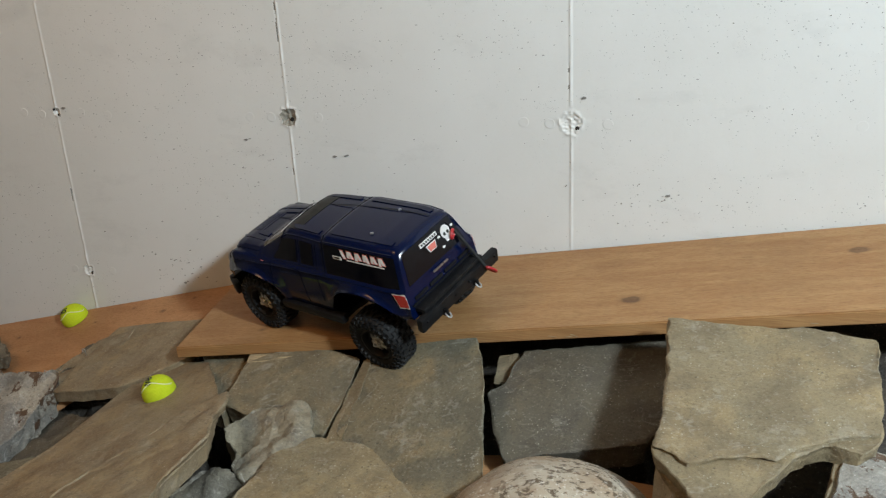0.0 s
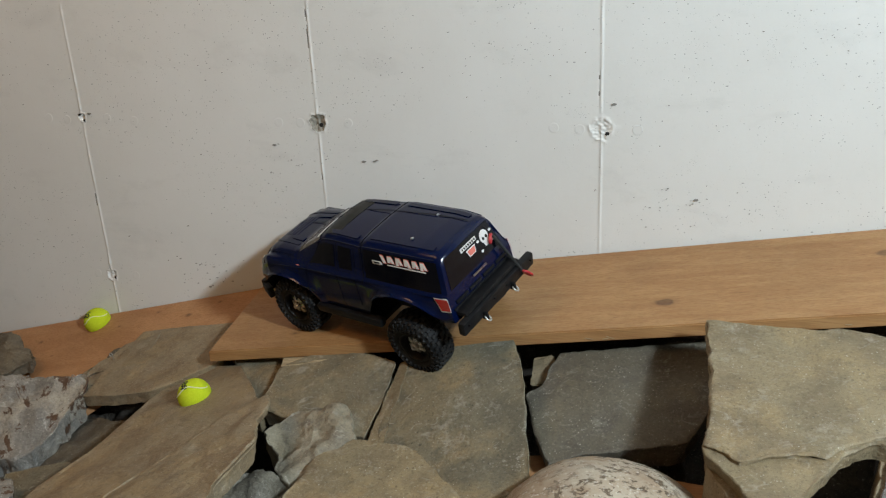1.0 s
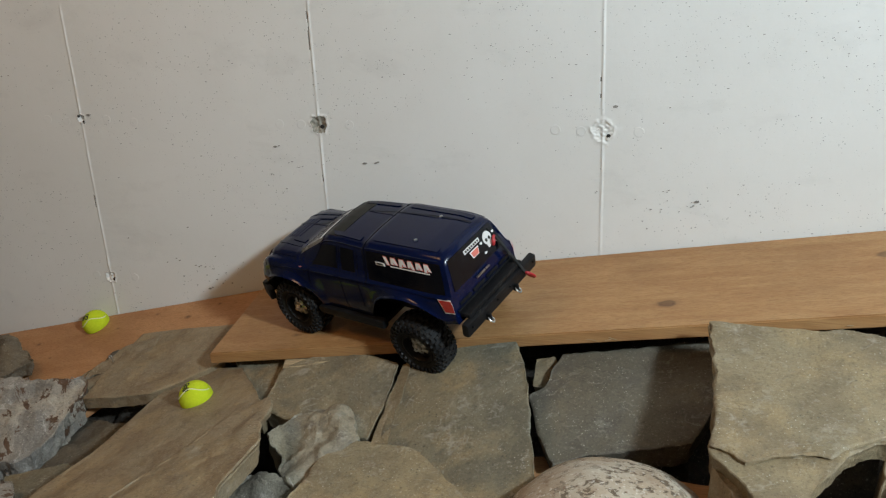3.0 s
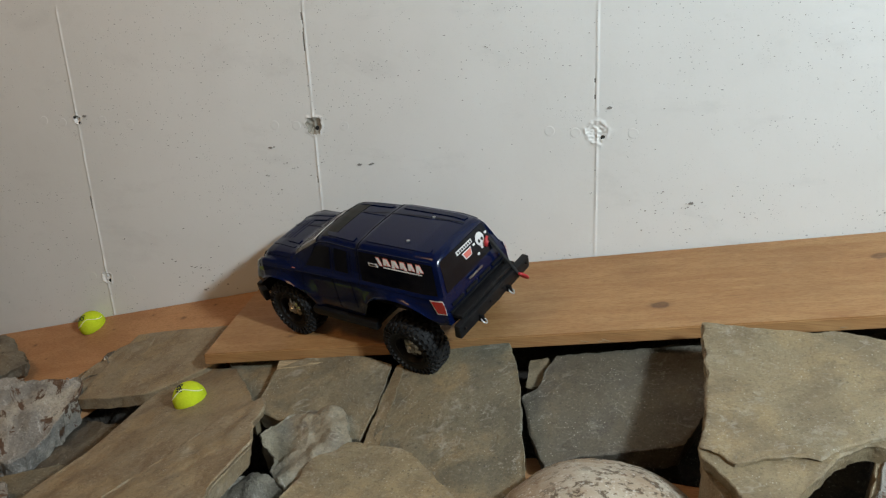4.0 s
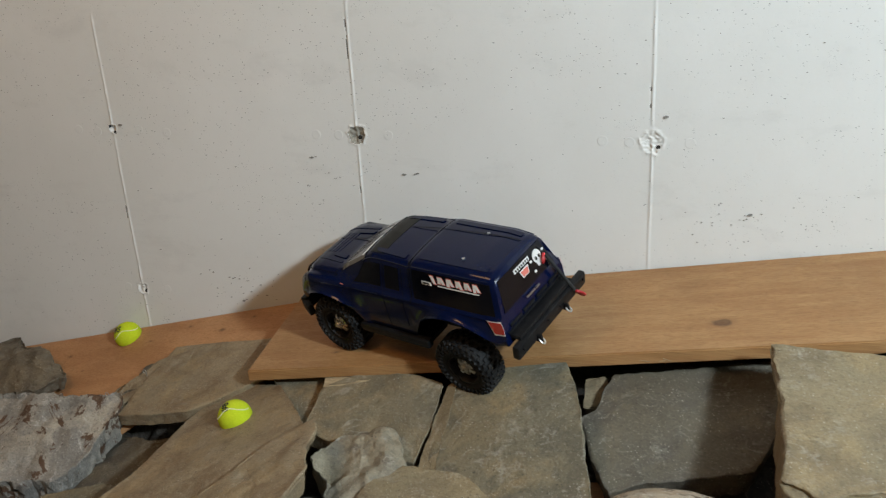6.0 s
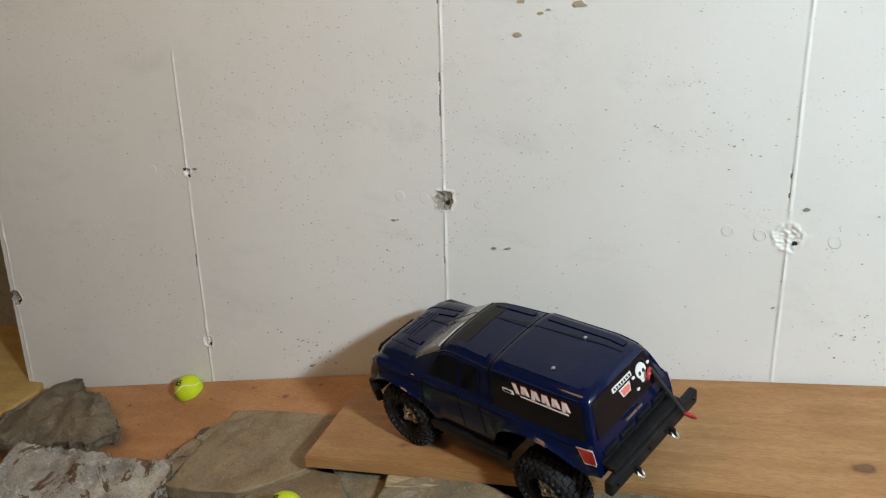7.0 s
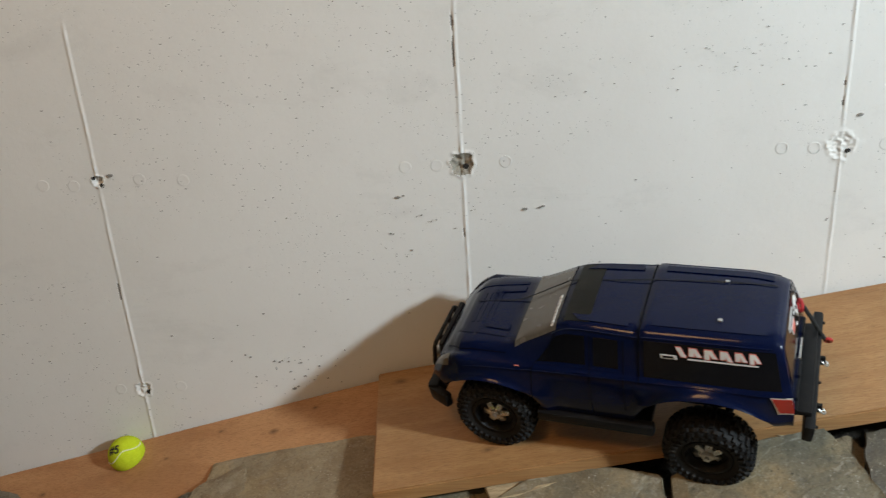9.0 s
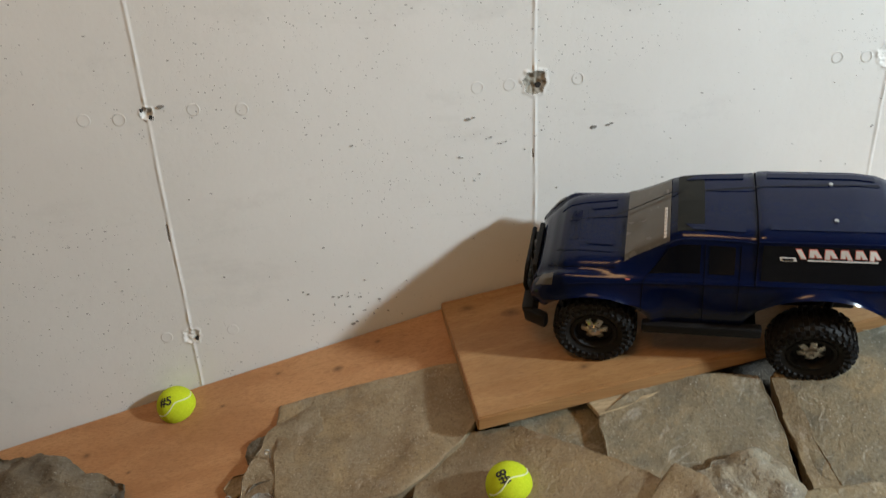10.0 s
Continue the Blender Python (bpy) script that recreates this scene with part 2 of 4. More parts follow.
# shade between the stones is put into this near-black rubble colour
M_RUBBLE = stone("gap_shade_rubble", (0.085, 0.07, 0.055), (0.06, 0.05, 0.042), (0.04, 0.036, 0.032), flecks=0.1, relief=2.0, ochre=0.12)
M_GRANITE = granite("speckled_granite")


# ---------------------------------------------------------------- builders
def link_mesh(name, bm, material, smooth=True, crease=34):
    data = bpy.data.meshes.new(name)
    bmesh.ops.recalc_face_normals(bm, faces=bm.faces)
    if smooth:
        for f in bm.faces:
            f.smooth = True
    for e in bm.edges:
        if e.is_manifold and e.calc_face_angle(0.0) > radians(crease):
            e.smooth = False
    bm.to_mesh(data)
    bm.free()
    for m in material if isinstance(material, (list, tuple)) else [material]:
        data.materials.append(m)
    return new(name, data)


def part(name, bm, material, parent, label="", smooth=True, m=None, crease=34):
    ob = link_mesh(name, bm, material, smooth, crease)
    ob.parent = parent
    if m is not None:
        ob.matrix_local = m
    return tagged(ob, label)


def box_bm(sx, sy, sz, bevel=0.0, centre=(0, 0, 0), segments=2):
    bm = bmesh.new()
    bmesh.ops.create_cube(bm, size=1.0)
    bmesh.ops.scale(bm, vec=(sx, sy, sz), verts=bm.verts)
    if bevel:
        bmesh.ops.bevel(bm, geom=bm.edges[:], offset=bevel, segments=segments, affect="EDGES", profile=0.6)
    bmesh.ops.translate(bm, vec=centre, verts=bm.verts)
    return bm


def tube_bm(points, radius, sides=10):
    """A round bar through the points, closed at both ends."""
    bm = bmesh.new()
    pts = [Vector(p) for p in points]
    rings = []
    for i, p in enumerate(pts):
        d = (pts[min(i + 1, len(pts) - 1)] - pts[max(i - 1, 0)]).normalized()
        a = d.cross(Vector((0.31, 0.17, 0.93))).normalized()
        b = d.cross(a)
        rings.append([bm.verts.new(p + radius * (math.cos(k * math.tau / sides) * a + math.sin(k * math.tau / sides) * b)) for k in range(sides)])
    for r, s in zip(rings, rings[1:]):
        for k in range(sides):
            bm.faces.new((r[k], r[(k + 1) % sides], s[(k + 1) % sides], s[k]))
    bm.faces.new(rings[0])
    bm.faces.new(rings[-1])
    return bm


def disc_bm(radius, height, sides=24, bevel=0.0):
    """A round plate along z."""
    bm = bmesh.new()
    bmesh.ops.create_cone(bm, cap_ends=True, segments=sides, radius1=radius, radius2=radius, depth=height)
    if bevel:
        bmesh.ops.bevel(bm, geom=[e for e in bm.edges if abs(e.verts[0].co.z - e.verts[1].co.z) < 1e-6], offset=bevel, segments=2, affect="EDGES")
    return bm


def slope(plane, x, y):
    x0, y0, z0, a, b = plane
    return z0 + a * (x - x0) + b * (y - y0)


def slab_bm(outline, plane, thick, seed, rough=0.003, dome=0.0, ragged=0.006, undercut=0.010, step=0.0065, grain=0.0024):
    """A split stone: the outline in plan, the top's sloping plane, broken sides and a rough top. Returns the bmesh and its base place."""
    pts = [Vector(p) for p in outline]
    cen = sum(pts, Vector((0, 0))) / len(pts)
    dense = []
    for p, q in zip(pts, pts[1:] + pts[:1]):
        count = max(2, int((q - p).length / step))
        side = Vector((q.y - p.y, p.x - q.x)).normalized()
        for k in range(count):
            w = p.lerp(q, k / count)
            off = noise.noise(Vector((w.x * 30, w.y * 30, seed))) * ragged * 0.6 + noise.noise(Vector((w.x * 170, w.y * 170, seed + 5))) * ragged * 0.55
            dense.append(w + side * off)
    n = len(dense)
    dense = [0.7 * dense[k] + 0.15 * (dense[k - 1] + dense[(k + 1) % n]) for k in range(n)]
    z0 = slope(plane, cen.x, cen.y)
    bm = bmesh.new()

    def ring(inset, depth, amount):
        out = []
        for k, p in enumerate(dense):
            d = (cen - p)
            extra = amount * (noise.noise(Vector((p.x * 60, p.y * 60, depth * 160 + seed))) + 0.6 * noise.noise(Vector((p.x * 17, p.y * 17, depth * 420 + seed))))
            q = p + d.normalized() * (inset + extra)
            z = slope(plane, q.x, q.y) - z0 - depth + 0.4 * extra
            out.append(bm.verts.new((q.x - cen.x, q.y - cen.y, z)))
        return out

    def inner(share):
        out = []
        for p in dense:
            q = p.lerp(cen, share)
            out.append(top_vert(q, share))
        return out

    def top_vert(q, share):
        z = slope(plane, q.x, q.y) - z0 + dome * (1 - (1 - share) ** 2)
        z += rough * (noise.noise(Vector((q.x * 10, q.y * 10, seed))) + 0.5 * noise.noise(Vector((q.x * 30, q.y * 30, seed))))
        z += 0.35 * rough * math.copysign(min(1, abs(6 * noise.noise(Vector((q.x * 13, q.y * 13, seed + 9))))), noise.noise(Vector((q.x * 13, q.y * 13, seed + 9))))
        if rough > 0.009:
            z += 0.6 * rough * (noise.turbulence(Vector((q.x * 14, q.y * 14, seed)), 4, True) - 0.6)
        return bm.verts.new((q.x - cen.x, q.y - cen.y, z))

    layers = 6
    rings = [ring(undercut * (1 - k / layers) + 0.001, thick * (1 - k / layers) + 0.002, grain) for k in range(layers)]
    rings += [ring(0.0, 0.0018, 0.0012), ring(0.0016, 0.0002, 0.0008)]
    rings += [inner(s) for s in (0.03, 0.07, 0.11, 0.16, 0.21, 0.27, 0.33, 0.39, 0.45, 0.52, 0.59, 0.66, 0.73, 0.8, 0.87, 0.94)]
    for r, s in zip(rings, rings[1:]):
        for k in range(n):
            bm.faces.new((r[k], r[(k + 1) % n], s[(k + 1) % n], s[k]))
    tip = top_vert(cen, 1.0)
    for k in range(n):
        bm.faces.new((rings[-1][k], rings[-1][(k + 1) % n], tip))
    bm.faces.new(rings[0])
    return bm, Vector((cen.x, cen.y, z0))


LAID = []


def slab(name, label, category, material, group="", **how):
    LAID.append((how["outline"], how["plane"], how["thick"]))
    bm, at = slab_bm(**how)
    ob = link_mesh(name, bm, material)
    ob.location = at
    return tagged(ob, label, category, group)


def layer_on(base, material, label, **how):
    """A thinner leaf of stone that lies on a slab and belongs to it."""
    bm, at = slab_bm(**how)
    ob = part("stone_layer", bm, material, base, label)
    ob.location = at - base.location
    return ob


# ---------------------------------------------------------------- the room
SEAMS = (-1.2192, -0.6096, 0.0, 0.6096, 1.2192, 1.8288)
TIES = (0.601, 1.004, 1.41, 1.82)
# place of each tie, radius of the broken patch, depth, and 1 where bare concrete shows
PATCH = {(-0.6096, 1.004): (0.010, 0.010, 0), (0.0, 1.0): (0.019, 0.008, 1), (0.6096, 0.998): (0.021, 0.0028, 0), (-0.6096, 0.601): (0.014, 0.005, 0), (-1.2192, 0.62): (0.020, 0.012, 1), (0.6096, 1.41): (0.012, 0.006, 0), (0.0, 1.41): (0.012, 0.006, 0)}


def spaced(a, b, step, dense, half=0.030, fine=0.0016):
    out = set(round(v, 4) for v in np.arange(a, b, step)) | {a, b}
    for d in dense:
        out |= set(round(d + v, 4) for v in np.arange(-half, half + 1e-6, fine) if a < d + v < b)
    return sorted(out)


def wall_front(x, z):
    """How far the wall stands proud of its plane, towards the room, and whether bare concrete shows."""
    y = 0.0012 * noise.noise(Vector((x * 3, z * 3, 2))) + 0.0004 * noise.noise(Vector((x * 14, z * 14, 7)))
    bare, groove = 0, 0
    for s in SEAMS:
        wander = 0.0016 * noise.noise(Vector((z * 9, s, 1)))
        if s == -0.6096 and z > 1.26:
            continue
        bead = max(0.0, 1 - abs(x - s - wander) / 0.0040)
        y += bead * 0.0027 * max(0.0, 0.65 + 0.9 * noise.noise(Vector((z * 26, s * 5, 3))) + 0.8 * noise.noise(Vector((z * 95, s * 5, 6))))
        gap = 0.0038 + 0.001 * noise.noise(Vector((z * 60, s * 3, 2)))
        if abs(x - s - wander + gap) < 0.0009 and noise.noise(Vector((z * 8, s * 7, 11))) + 0.8 * noise.noise(Vector((z * 45, s * 7, 5))) > (0.25 if s == 0.0 else 0.5):
            y -= 0.0018
            groove = 1
    for (px, pz), (r, deep, kind) in PATCH.items():
        d = math.hypot(x - px, (z - pz) * 0.95)
        a = math.atan2(z - pz, x - px)
        edge = r * (1 + 0.28 * noise.noise(Vector((2 * math.cos(a), 2 * math.sin(a), px * 9 + pz))))
        if d < edge * 1.3:
            lip = max(0.0, 1 - abs(d - edge) / (0.3 * edge))
            y += 0.0014 * lip * (1 + 1.6 * noise.noise(Vector((x * 120, z * 120, 4))))
        if d < edge:
            y -= deep * min(1, 2.2 * (1 - d / edge)) * (0.7 + 0.6 * noise.noise(Vector((x * 130, z * 130, 8))))
            y += (0.0004 if kind else 0.0020) * noise.noise(Vector((x * 150, z * 230, 3)))
            bare = max(bare, kind * (2 if d > 0 else 1))
    return y, bare, groove


def build_wall():
    xs = spaced(-1.236, 3.0, 0.035, SEAMS[:5])
    zs = spaced(0.0, 2.4, 0.008, (0.605, 1.0))
    bm = bmesh.new()
    grid, bare, dark = [], {}, set()
    for x in xs:
        col = []
        for z in zs:
            y, b, cut = wall_front(x, z)
            v = bm.verts.new((x, -y, z))
            bare[v] = b
            if cut:
                dark.add(v)
            col.append(v)
        grid.append(col)
    for i in range(len(xs) - 1):
        for k in range(len(zs) - 1):
            f = bm.faces.new((grid[i][k], grid[i + 1][k], grid[i + 1][k + 1], grid[i][k + 1]))
            f.material_index = 1 if sum(bare[v] > 0 for v in f.verts) >= 3 else 2 if sum(v in dark for v in f.verts) >= 2 else 0
    x0, x1 = xs[0], xs[-1]
    c = [bm.verts.new(p) for p in ((x0, 0.2, 0), (x1, 0.2, 0), (x1, 0.2, 2.4), (x0, 0.2, 2.4))]
    bm.faces.new(c)
    bm.faces.new([grid[0][k] for k in range(len(zs))] + [c[3], c[0]])
    bm.faces.new([grid[-1][k] for k in range(len(zs))] + [c[2], c[1]])
    bm.faces.new([g[0] for g in grid] + [c[1], c[0]])
    bm.faces.new([g[-1] for g in grid] + [c[2], c[3]])
    return tagged(link_mesh("wall_north", bm, [M_WALL, M_BARE, M_CHIP]), "white-painted poured concrete wall with form seams and tie holes", "wall", kind="structure")


wall = build_wall()
# discs painted near-black for the shade in the tie holes, faint round form marks and paint chips on the wall
for x, z, r in ((0.006, 0.995, 0.0045), (-0.603, 0.996, 0.004), (0.622, 0.988, 0.0042), (-0.600, 0.595, 0.0045), (-0.617, 1.009, 0.003), (-1.205, 0.61, 0.005)):
    hole = disc_bm(r, 0.004, 12)
    for v in hole.verts:
        v.co.x *= 1 + 0.5 * noise.noise(v.co * 400)
    part("tie_hole", hole, M_HOLE, wall, "near-black disc painted as the shade in a tie hole", m=pose(x, 0.0045 if (x, z) == (0.006, 0.995) else 0.0015, z, 90))
for s in SEAMS[1:5]:
    for dx in (-0.094, -0.042, 0.071, 0.144):
        for z in (1.0, 0.605):
            if (z < 0.9 and (s != -0.6096 or dx not in (0.071, -0.042))) or (dx > 0.1 and s != -0.6096):
                continue
            bm = bmesh.new()
            bmesh.ops.create_circle(bm, segments=28, radius=0.0105)
            rim = bm.edges[:]
            ext = bmesh.ops.extrude_edge_only(bm, edges=rim)
            for v in ext["geom"]:
                if isinstance(v, bmesh.types.BMVert):
                    v.co *= 0.86
                    v.co.z = 0.0007
            part("form_mark", bm, M_WALL, wall, m=pose(s + dx, -0.0002, z + 0.006 * noise.noise(Vector((s * 9, dx * 30, z))), 90))
rng = random.Random(4)
CHIPS = [(-0.586, 1.013, 0.0045), (0.634, 1.047, 0.0042), (0.100, 0.917, 0.0035), (0.125, 0.918, 0.0025), (-0.111, 0.949, 0.003), (-0.101, 0.951, 0.002), (0.13, 0.92, 0.0028), (-0.33, 0.59, 0.0034), (-0.322, 0.594, 0.0022), (-0.366, 0.745, 0.002), (-0.437, 0.652, 0.0018), (-0.402, 0.659, 0.002), (-0.41, 0.664, 0.0016), (-0.537, 0.709, 0.0018), (-0.707, 0.703, 0.0016), (-0.301, 0.922, 0.0015), (0.796, 0.859, 0.0034)]
SCUFFS = [(0.144, 1.31, 0.006), (0.254, 1.361, 0.008), (0.153, 1.365, 0.005), (0.187, 1.346, 0.004), (0.2, 1.352, 0.003)]
CHIPS += [(rng.uniform(-1.1, 1.6), rng.uniform(0.62, 1.4), rng.uniform(0.0006, 0.0015)) for _ in range(150)]
CHIPS += [(-0.33 + rng.gauss(0, 0.05), 0.63 + rng.gauss(0, 0.02), rng.uniform(0.0007, 0.0019)) for _ in range(26)]
CHIPS += [(-0.09 + rng.gauss(0, 0.05), 0.90 + rng.gauss(0, 0.025), rng.uniform(0.0007, 0.0016)) for _ in range(16)]
CHIPS += [(0.42 + rng.gauss(0, 0.09), 1.13 + rng.gauss(0, 0.03), rng.uniform(0.0006, 0.0013)) for _ in range(34)]
CHIPS += [(0.78 + rng.gauss(0, 0.12), 0.85 + rng.gauss(0, 0.035), rng.uniform(0.0006, 0.0015)) for _ in range(34)]
CHIPS += [(1.02 + rng.gauss(0, 0.09), 1.2 + rng.gauss(0, 0.03), rng.uniform(0.0006, 0.0015)) for _ in range(26)]
tanned = {(x, z) for x, z, r in SCUFFS}
for x, z, r in CHIPS + SCUFFS:
    r *= 0.78 if r < 0.003 else 0.9
    bm = bmesh.new()
    turn = rng.uniform(0, 6)
    ring = [bm.verts.new((r * (0.65 + 0.6 * rng.random()) * math.cos(k * math.tau / 7 + turn) * 1.6, r * 0.8 * (0.6 + 0.6 * rng.random()) * math.sin(k * math.tau / 7 + turn), 0.0)) for k in range(7)]
    low = [bm.verts.new((v.co.x * 1.05, v.co.y * 1.05, -0.003)) for v in ring]
    bm.faces.new(ring)
    for k in range(7):
        bm.faces.new((ring[k], ring[(k + 1) % 7], low[(k + 1) % 7], low[k]))
    part("paint_chip", bm, M_SCUFF if (x, z) in tanned else M_CHIP, wall, smooth=False, m=pose(x, -0.0022, z, 90, 0, 0))


def plain(name, size, at, material, label, category="wall"):
    return tagged(link_mesh(name, box_bm(*size, centre=at), material, False), label, category, kind="structure")


plain("wall_recess", (2.2, 0.15, 2.4), (-2.3, 0.30, 1.2), M_BARE, "dim grey-brown concrete wall behind the end of the concrete wall")
# unseen shell added to close the room; its brown walls warm the bounce
plain("wall_east", (0.15, 4.4, 2.4), (3.08, -1.6, 1.2), M_ROOM, "unseen added basement wall, brown to warm the bounced light")
plain("wall_west", (0.15, 4.4, 2.4), (-3.08, -1.6, 1.2), M_ROOM, "unseen added basement wall, brown to warm the bounced light")
plain("wall_south", (6.3, 0.15, 2.4), (0, -3.88, 1.2), M_ROOM, "unseen added basement wall, brown to warm the bounced light")
plain("floor", (6.4, 4.6, 0.1), (0, -1.7, -0.05), M_FLOOR, "grey concrete basement floor", "floor")
plain("ceiling", (6.4, 4.6, 0.1), (0, -1.7, 2.452), M_CEIL, "plain pale basement ceiling", "ceiling")


# ---------------------------------------------------------------- boards
PLY = (-0.61, 0.0, 0.500, 0.237, 0.35)
BOARD = (0.0, 0.0, 0.644, 0.1556, 0.124)


def sheet(name, label, category, material, outline, plane, thick, bevel):
    """A flat board of even thickness whose top lies in the plane."""
    bm = bmesh.new()
    top = [bm.verts.new((x, y, slope(plane, x, y))) for x, y in outline]
    low = [bm.verts.new((x, y, slope(plane, x, y) - thick)) for x, y in outline]
    bm.faces.new(top)
    bm.faces.new(low[::-1])
    for k in range(len(top)):
        j = (k + 1) % len(top)
        bm.faces.new((top[k], top[j], low[j], low[k]))
    bmesh.ops.bevel(bm, geom=bm.edges[:], offset=bevel, segments=2, affect="EDGES")
    return tagged(link_mesh(name, bm, material, False), label, category)


sheet("plywood_sheet", "orange-brown plywood sheet sloping along the concrete wall", "plywood", M_PLY, ((-1.26, -0.004), (0.1, -0.004), (0.1, -0.20), (-0.40, -0.24), (-0.52, -0.36), (-0.9, -0.40), (-1.3, -0.40)), PLY, 0.018, 0.0015)
board = sheet("pine_board", "long knotty pine board laid as a ramp along the wall", "board", M_BOARD, ((-0.172, -0.006), (1.75, -0.006), (1.75, -0.302), (-0.158, -0.302)), BOARD, 0.024, 0.0022)
sheet("wood_scrap", "pale yellow wood offcut lying beyond the wall's end", "wood", M_SCRAP, ((-1.9, 0.30), (-1.29, 0.24), (-1.17, -0.03), (-1.2, -0.13), (-1.9, -0.2)), (-1.2, -0.03, 0.372, 0.10, 0.2), 0.018, 0.0015)
sheet("wood_shim", "thin pale splintered wood shim under the pine board", "wood", M_SHIM, ((0.012, -0.294), (0.022, -0.328), (0.060, -0.326), (0.135, -0.310), (0.20, -0.25), (0.02, -0.25)), (0.012, -0.294, 0.584, 0.16, 0.124), 0.008, 0.001)

# ---------------------------------------------------------------- stones
G = "flat stones of the pile"
PA = (0.828, -0.363, 0.766, 0.06, 0.15)
PB = (0.577, -0.292, 0.640, 0.12, 0.35)
PC = (0.287, -0.353, 0.612, 0.27, 0.40)
PD = (0.02, -0.33, 0.578, 0.15, 0.42)
PL = (-0.131, -0.4, 0.537, 0.31, 0.017)
PW = (-0.475, -0.1, 0.501, 0.23, 0.185)
PF = (0.213, -0.536, 0.556, 0.05, 0.15)

big = slab("flagstone", "large tan flagstone with a broken notched edge", "stone", M_TAN, G, outline=((0.827, -0.352), (0.899, -0.362), (0.996, -0.375), (1.028, -0.367), (1.128, -0.395), (1.121, -0.505), (1.114, -0.608), (1.088, -0.637), (1.051, -0.624), (1.011, -0.649), (0.971, -0.706), (0.941, -0.757), (0.906, -0.767), (0.872, -0.71), (0.831, -0.656), (0.84, -0.61), (0.837, -0.496)), plane=(0.828, -0.363, 0.759, 0.06, 0.15), thick=0.024, seed=1.0, undercut=0.006)
layer_on(big, M_TAN, "thin split top leaf of tan stone", outline=((0.828, -0.353), (0.899, -0.363), (0.996, -0.376), (1.028, -0.368), (1.127, -0.396), (1.12, -0.505), (1.113, -0.606), (1.061, -0.618), (1.011, -0.641), (0.986, -0.668), (0.956, -0.664), (0.92, -0.668), (0.88, -0.686), (0.865, -0.674), (0.833, -0.655), (0.841, -0.61), (0.838, -0.496)), plane=PA, thick=0.006, seed=1.5, rough=0.003, undercut=0.002)
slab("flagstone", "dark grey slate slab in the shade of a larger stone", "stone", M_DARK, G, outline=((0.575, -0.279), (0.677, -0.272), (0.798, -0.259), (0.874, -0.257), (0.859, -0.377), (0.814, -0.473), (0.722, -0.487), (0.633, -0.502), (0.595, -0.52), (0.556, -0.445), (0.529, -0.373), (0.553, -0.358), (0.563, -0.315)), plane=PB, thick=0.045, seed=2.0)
edged = slab("flagstone", "grey-green flagstone with a pale brown edge", "stone", M_GREY, G, outline=((0.286, -0.333), (0.318, -0.316), (0.379, -0.311), (0.435, -0.315), (0.497, -0.319), (0.519, -0.367), (0.542, -0.43), (0.562, -0.52), (0.589, -0.619), (0.541, -0.633), (0.477, -0.648), (0.366, -0.618), (0.288, -0.528), (0.282, -0.468)), plane=PC, thick=0.045, seed=3.0, undercut=0.004, ragged=0.004)
layer_on(edged, M_TAN, "pale brown broken edge", outline=((0.281, -0.334), (0.300, -0.327), (0.302, -0.397), (0.303, -0.467), (0.31, -0.54), (0.273, -0.53), (0.272, -0.467), (0.276, -0.397)), plane=(0.287, -0.353, 0.614, 0.32, 0.40), thick=0.03, seed=3.5, rough=0.004)
slab("flagstone", "grey-brown flagstone leaning beside the ramp board", "stone", M_GREY, G, outline=((0.018, -0.327), (0.06, -0.304), (0.106, -0.295), (0.192, -0.301), (0.271, -0.326), (0.271, -0.383), (0.266, -0.442), (0.26, -0.488), (0.208, -0.477), (0.141, -0.457), (0.076, -0.442), (0.017, -0.417)), plane=PD, thick=0.04, seed=4.0)
long = slab("flagstone", "long brown flagstone with a split upper layer", "stone", M_BROWN, G, outline=((-0.233, -0.239), (-0.092, -0.29), (0.009, -0.417), (0.05, -0.473), (0.097, -0.564), (0.136, -0.644), (0.13, -0.719), (0.127, -0.756), (0.154, -0.826), (0.067, -0.882), (-0.309, -0.797), (-0.313, -0.659), (-0.274, -0.554), (-0.27, -0.361)), plane=PL, thick=0.032, seed=5.0, ragged=0.004, undercut=0.004, grain=0.0016)
layer_on(long, M_BROWN, "raised rusty brown stone layer", outline=((0.077, -0.481), (0.105, -0.522), (0.104, -0.569), (0.142, -0.646), (0.136, -0.724), (0.13, -0.76), (0.15, -0.822), (0.068, -0.879), (-0.094, -0.825), (-0.087, -0.743), (-0.027, -0.644), (0.016, -0.534)), plane=(-0.131, -0.4, 0.548, 0.31, 0.017), thick=0.012, seed=6.0, rough=0.006)
slab("flagstone", "tan wedge of flagstone under the board's end", "stone", M_BROWN, G, outline=((-0.470, -0.098), (-0.370, -0.102), (-0.19, -0.118), (-0.136, -0.136), (-0.150, -0.257), (-0.182, -0.286), (-0.245, -0.330), (-0.290, -0.346), (-0.380, -0.345), (-0.474, -0.335), (-0.478, -0.20)), plane=PW, thick=0.026, seed=7.0, rough=0.003, ragged=0.0035, undercut=0.003, grain=0.0012)
slab("flagstone", "broken brown stone flake below a wedge of flagstone", "stone", M_BROWN, G, outline=((-0.401, -0.111), (-0.488, -0.15), (-0.531, -0.23), (-0.536, -0.285), (-0.482, -0.315), (-0.382, -0.29)), plane=(-0.47, -0.2, 0.482, 0.2, 0.22), thick=0.035, seed=8.0, rough=0.008, ragged=0.012)
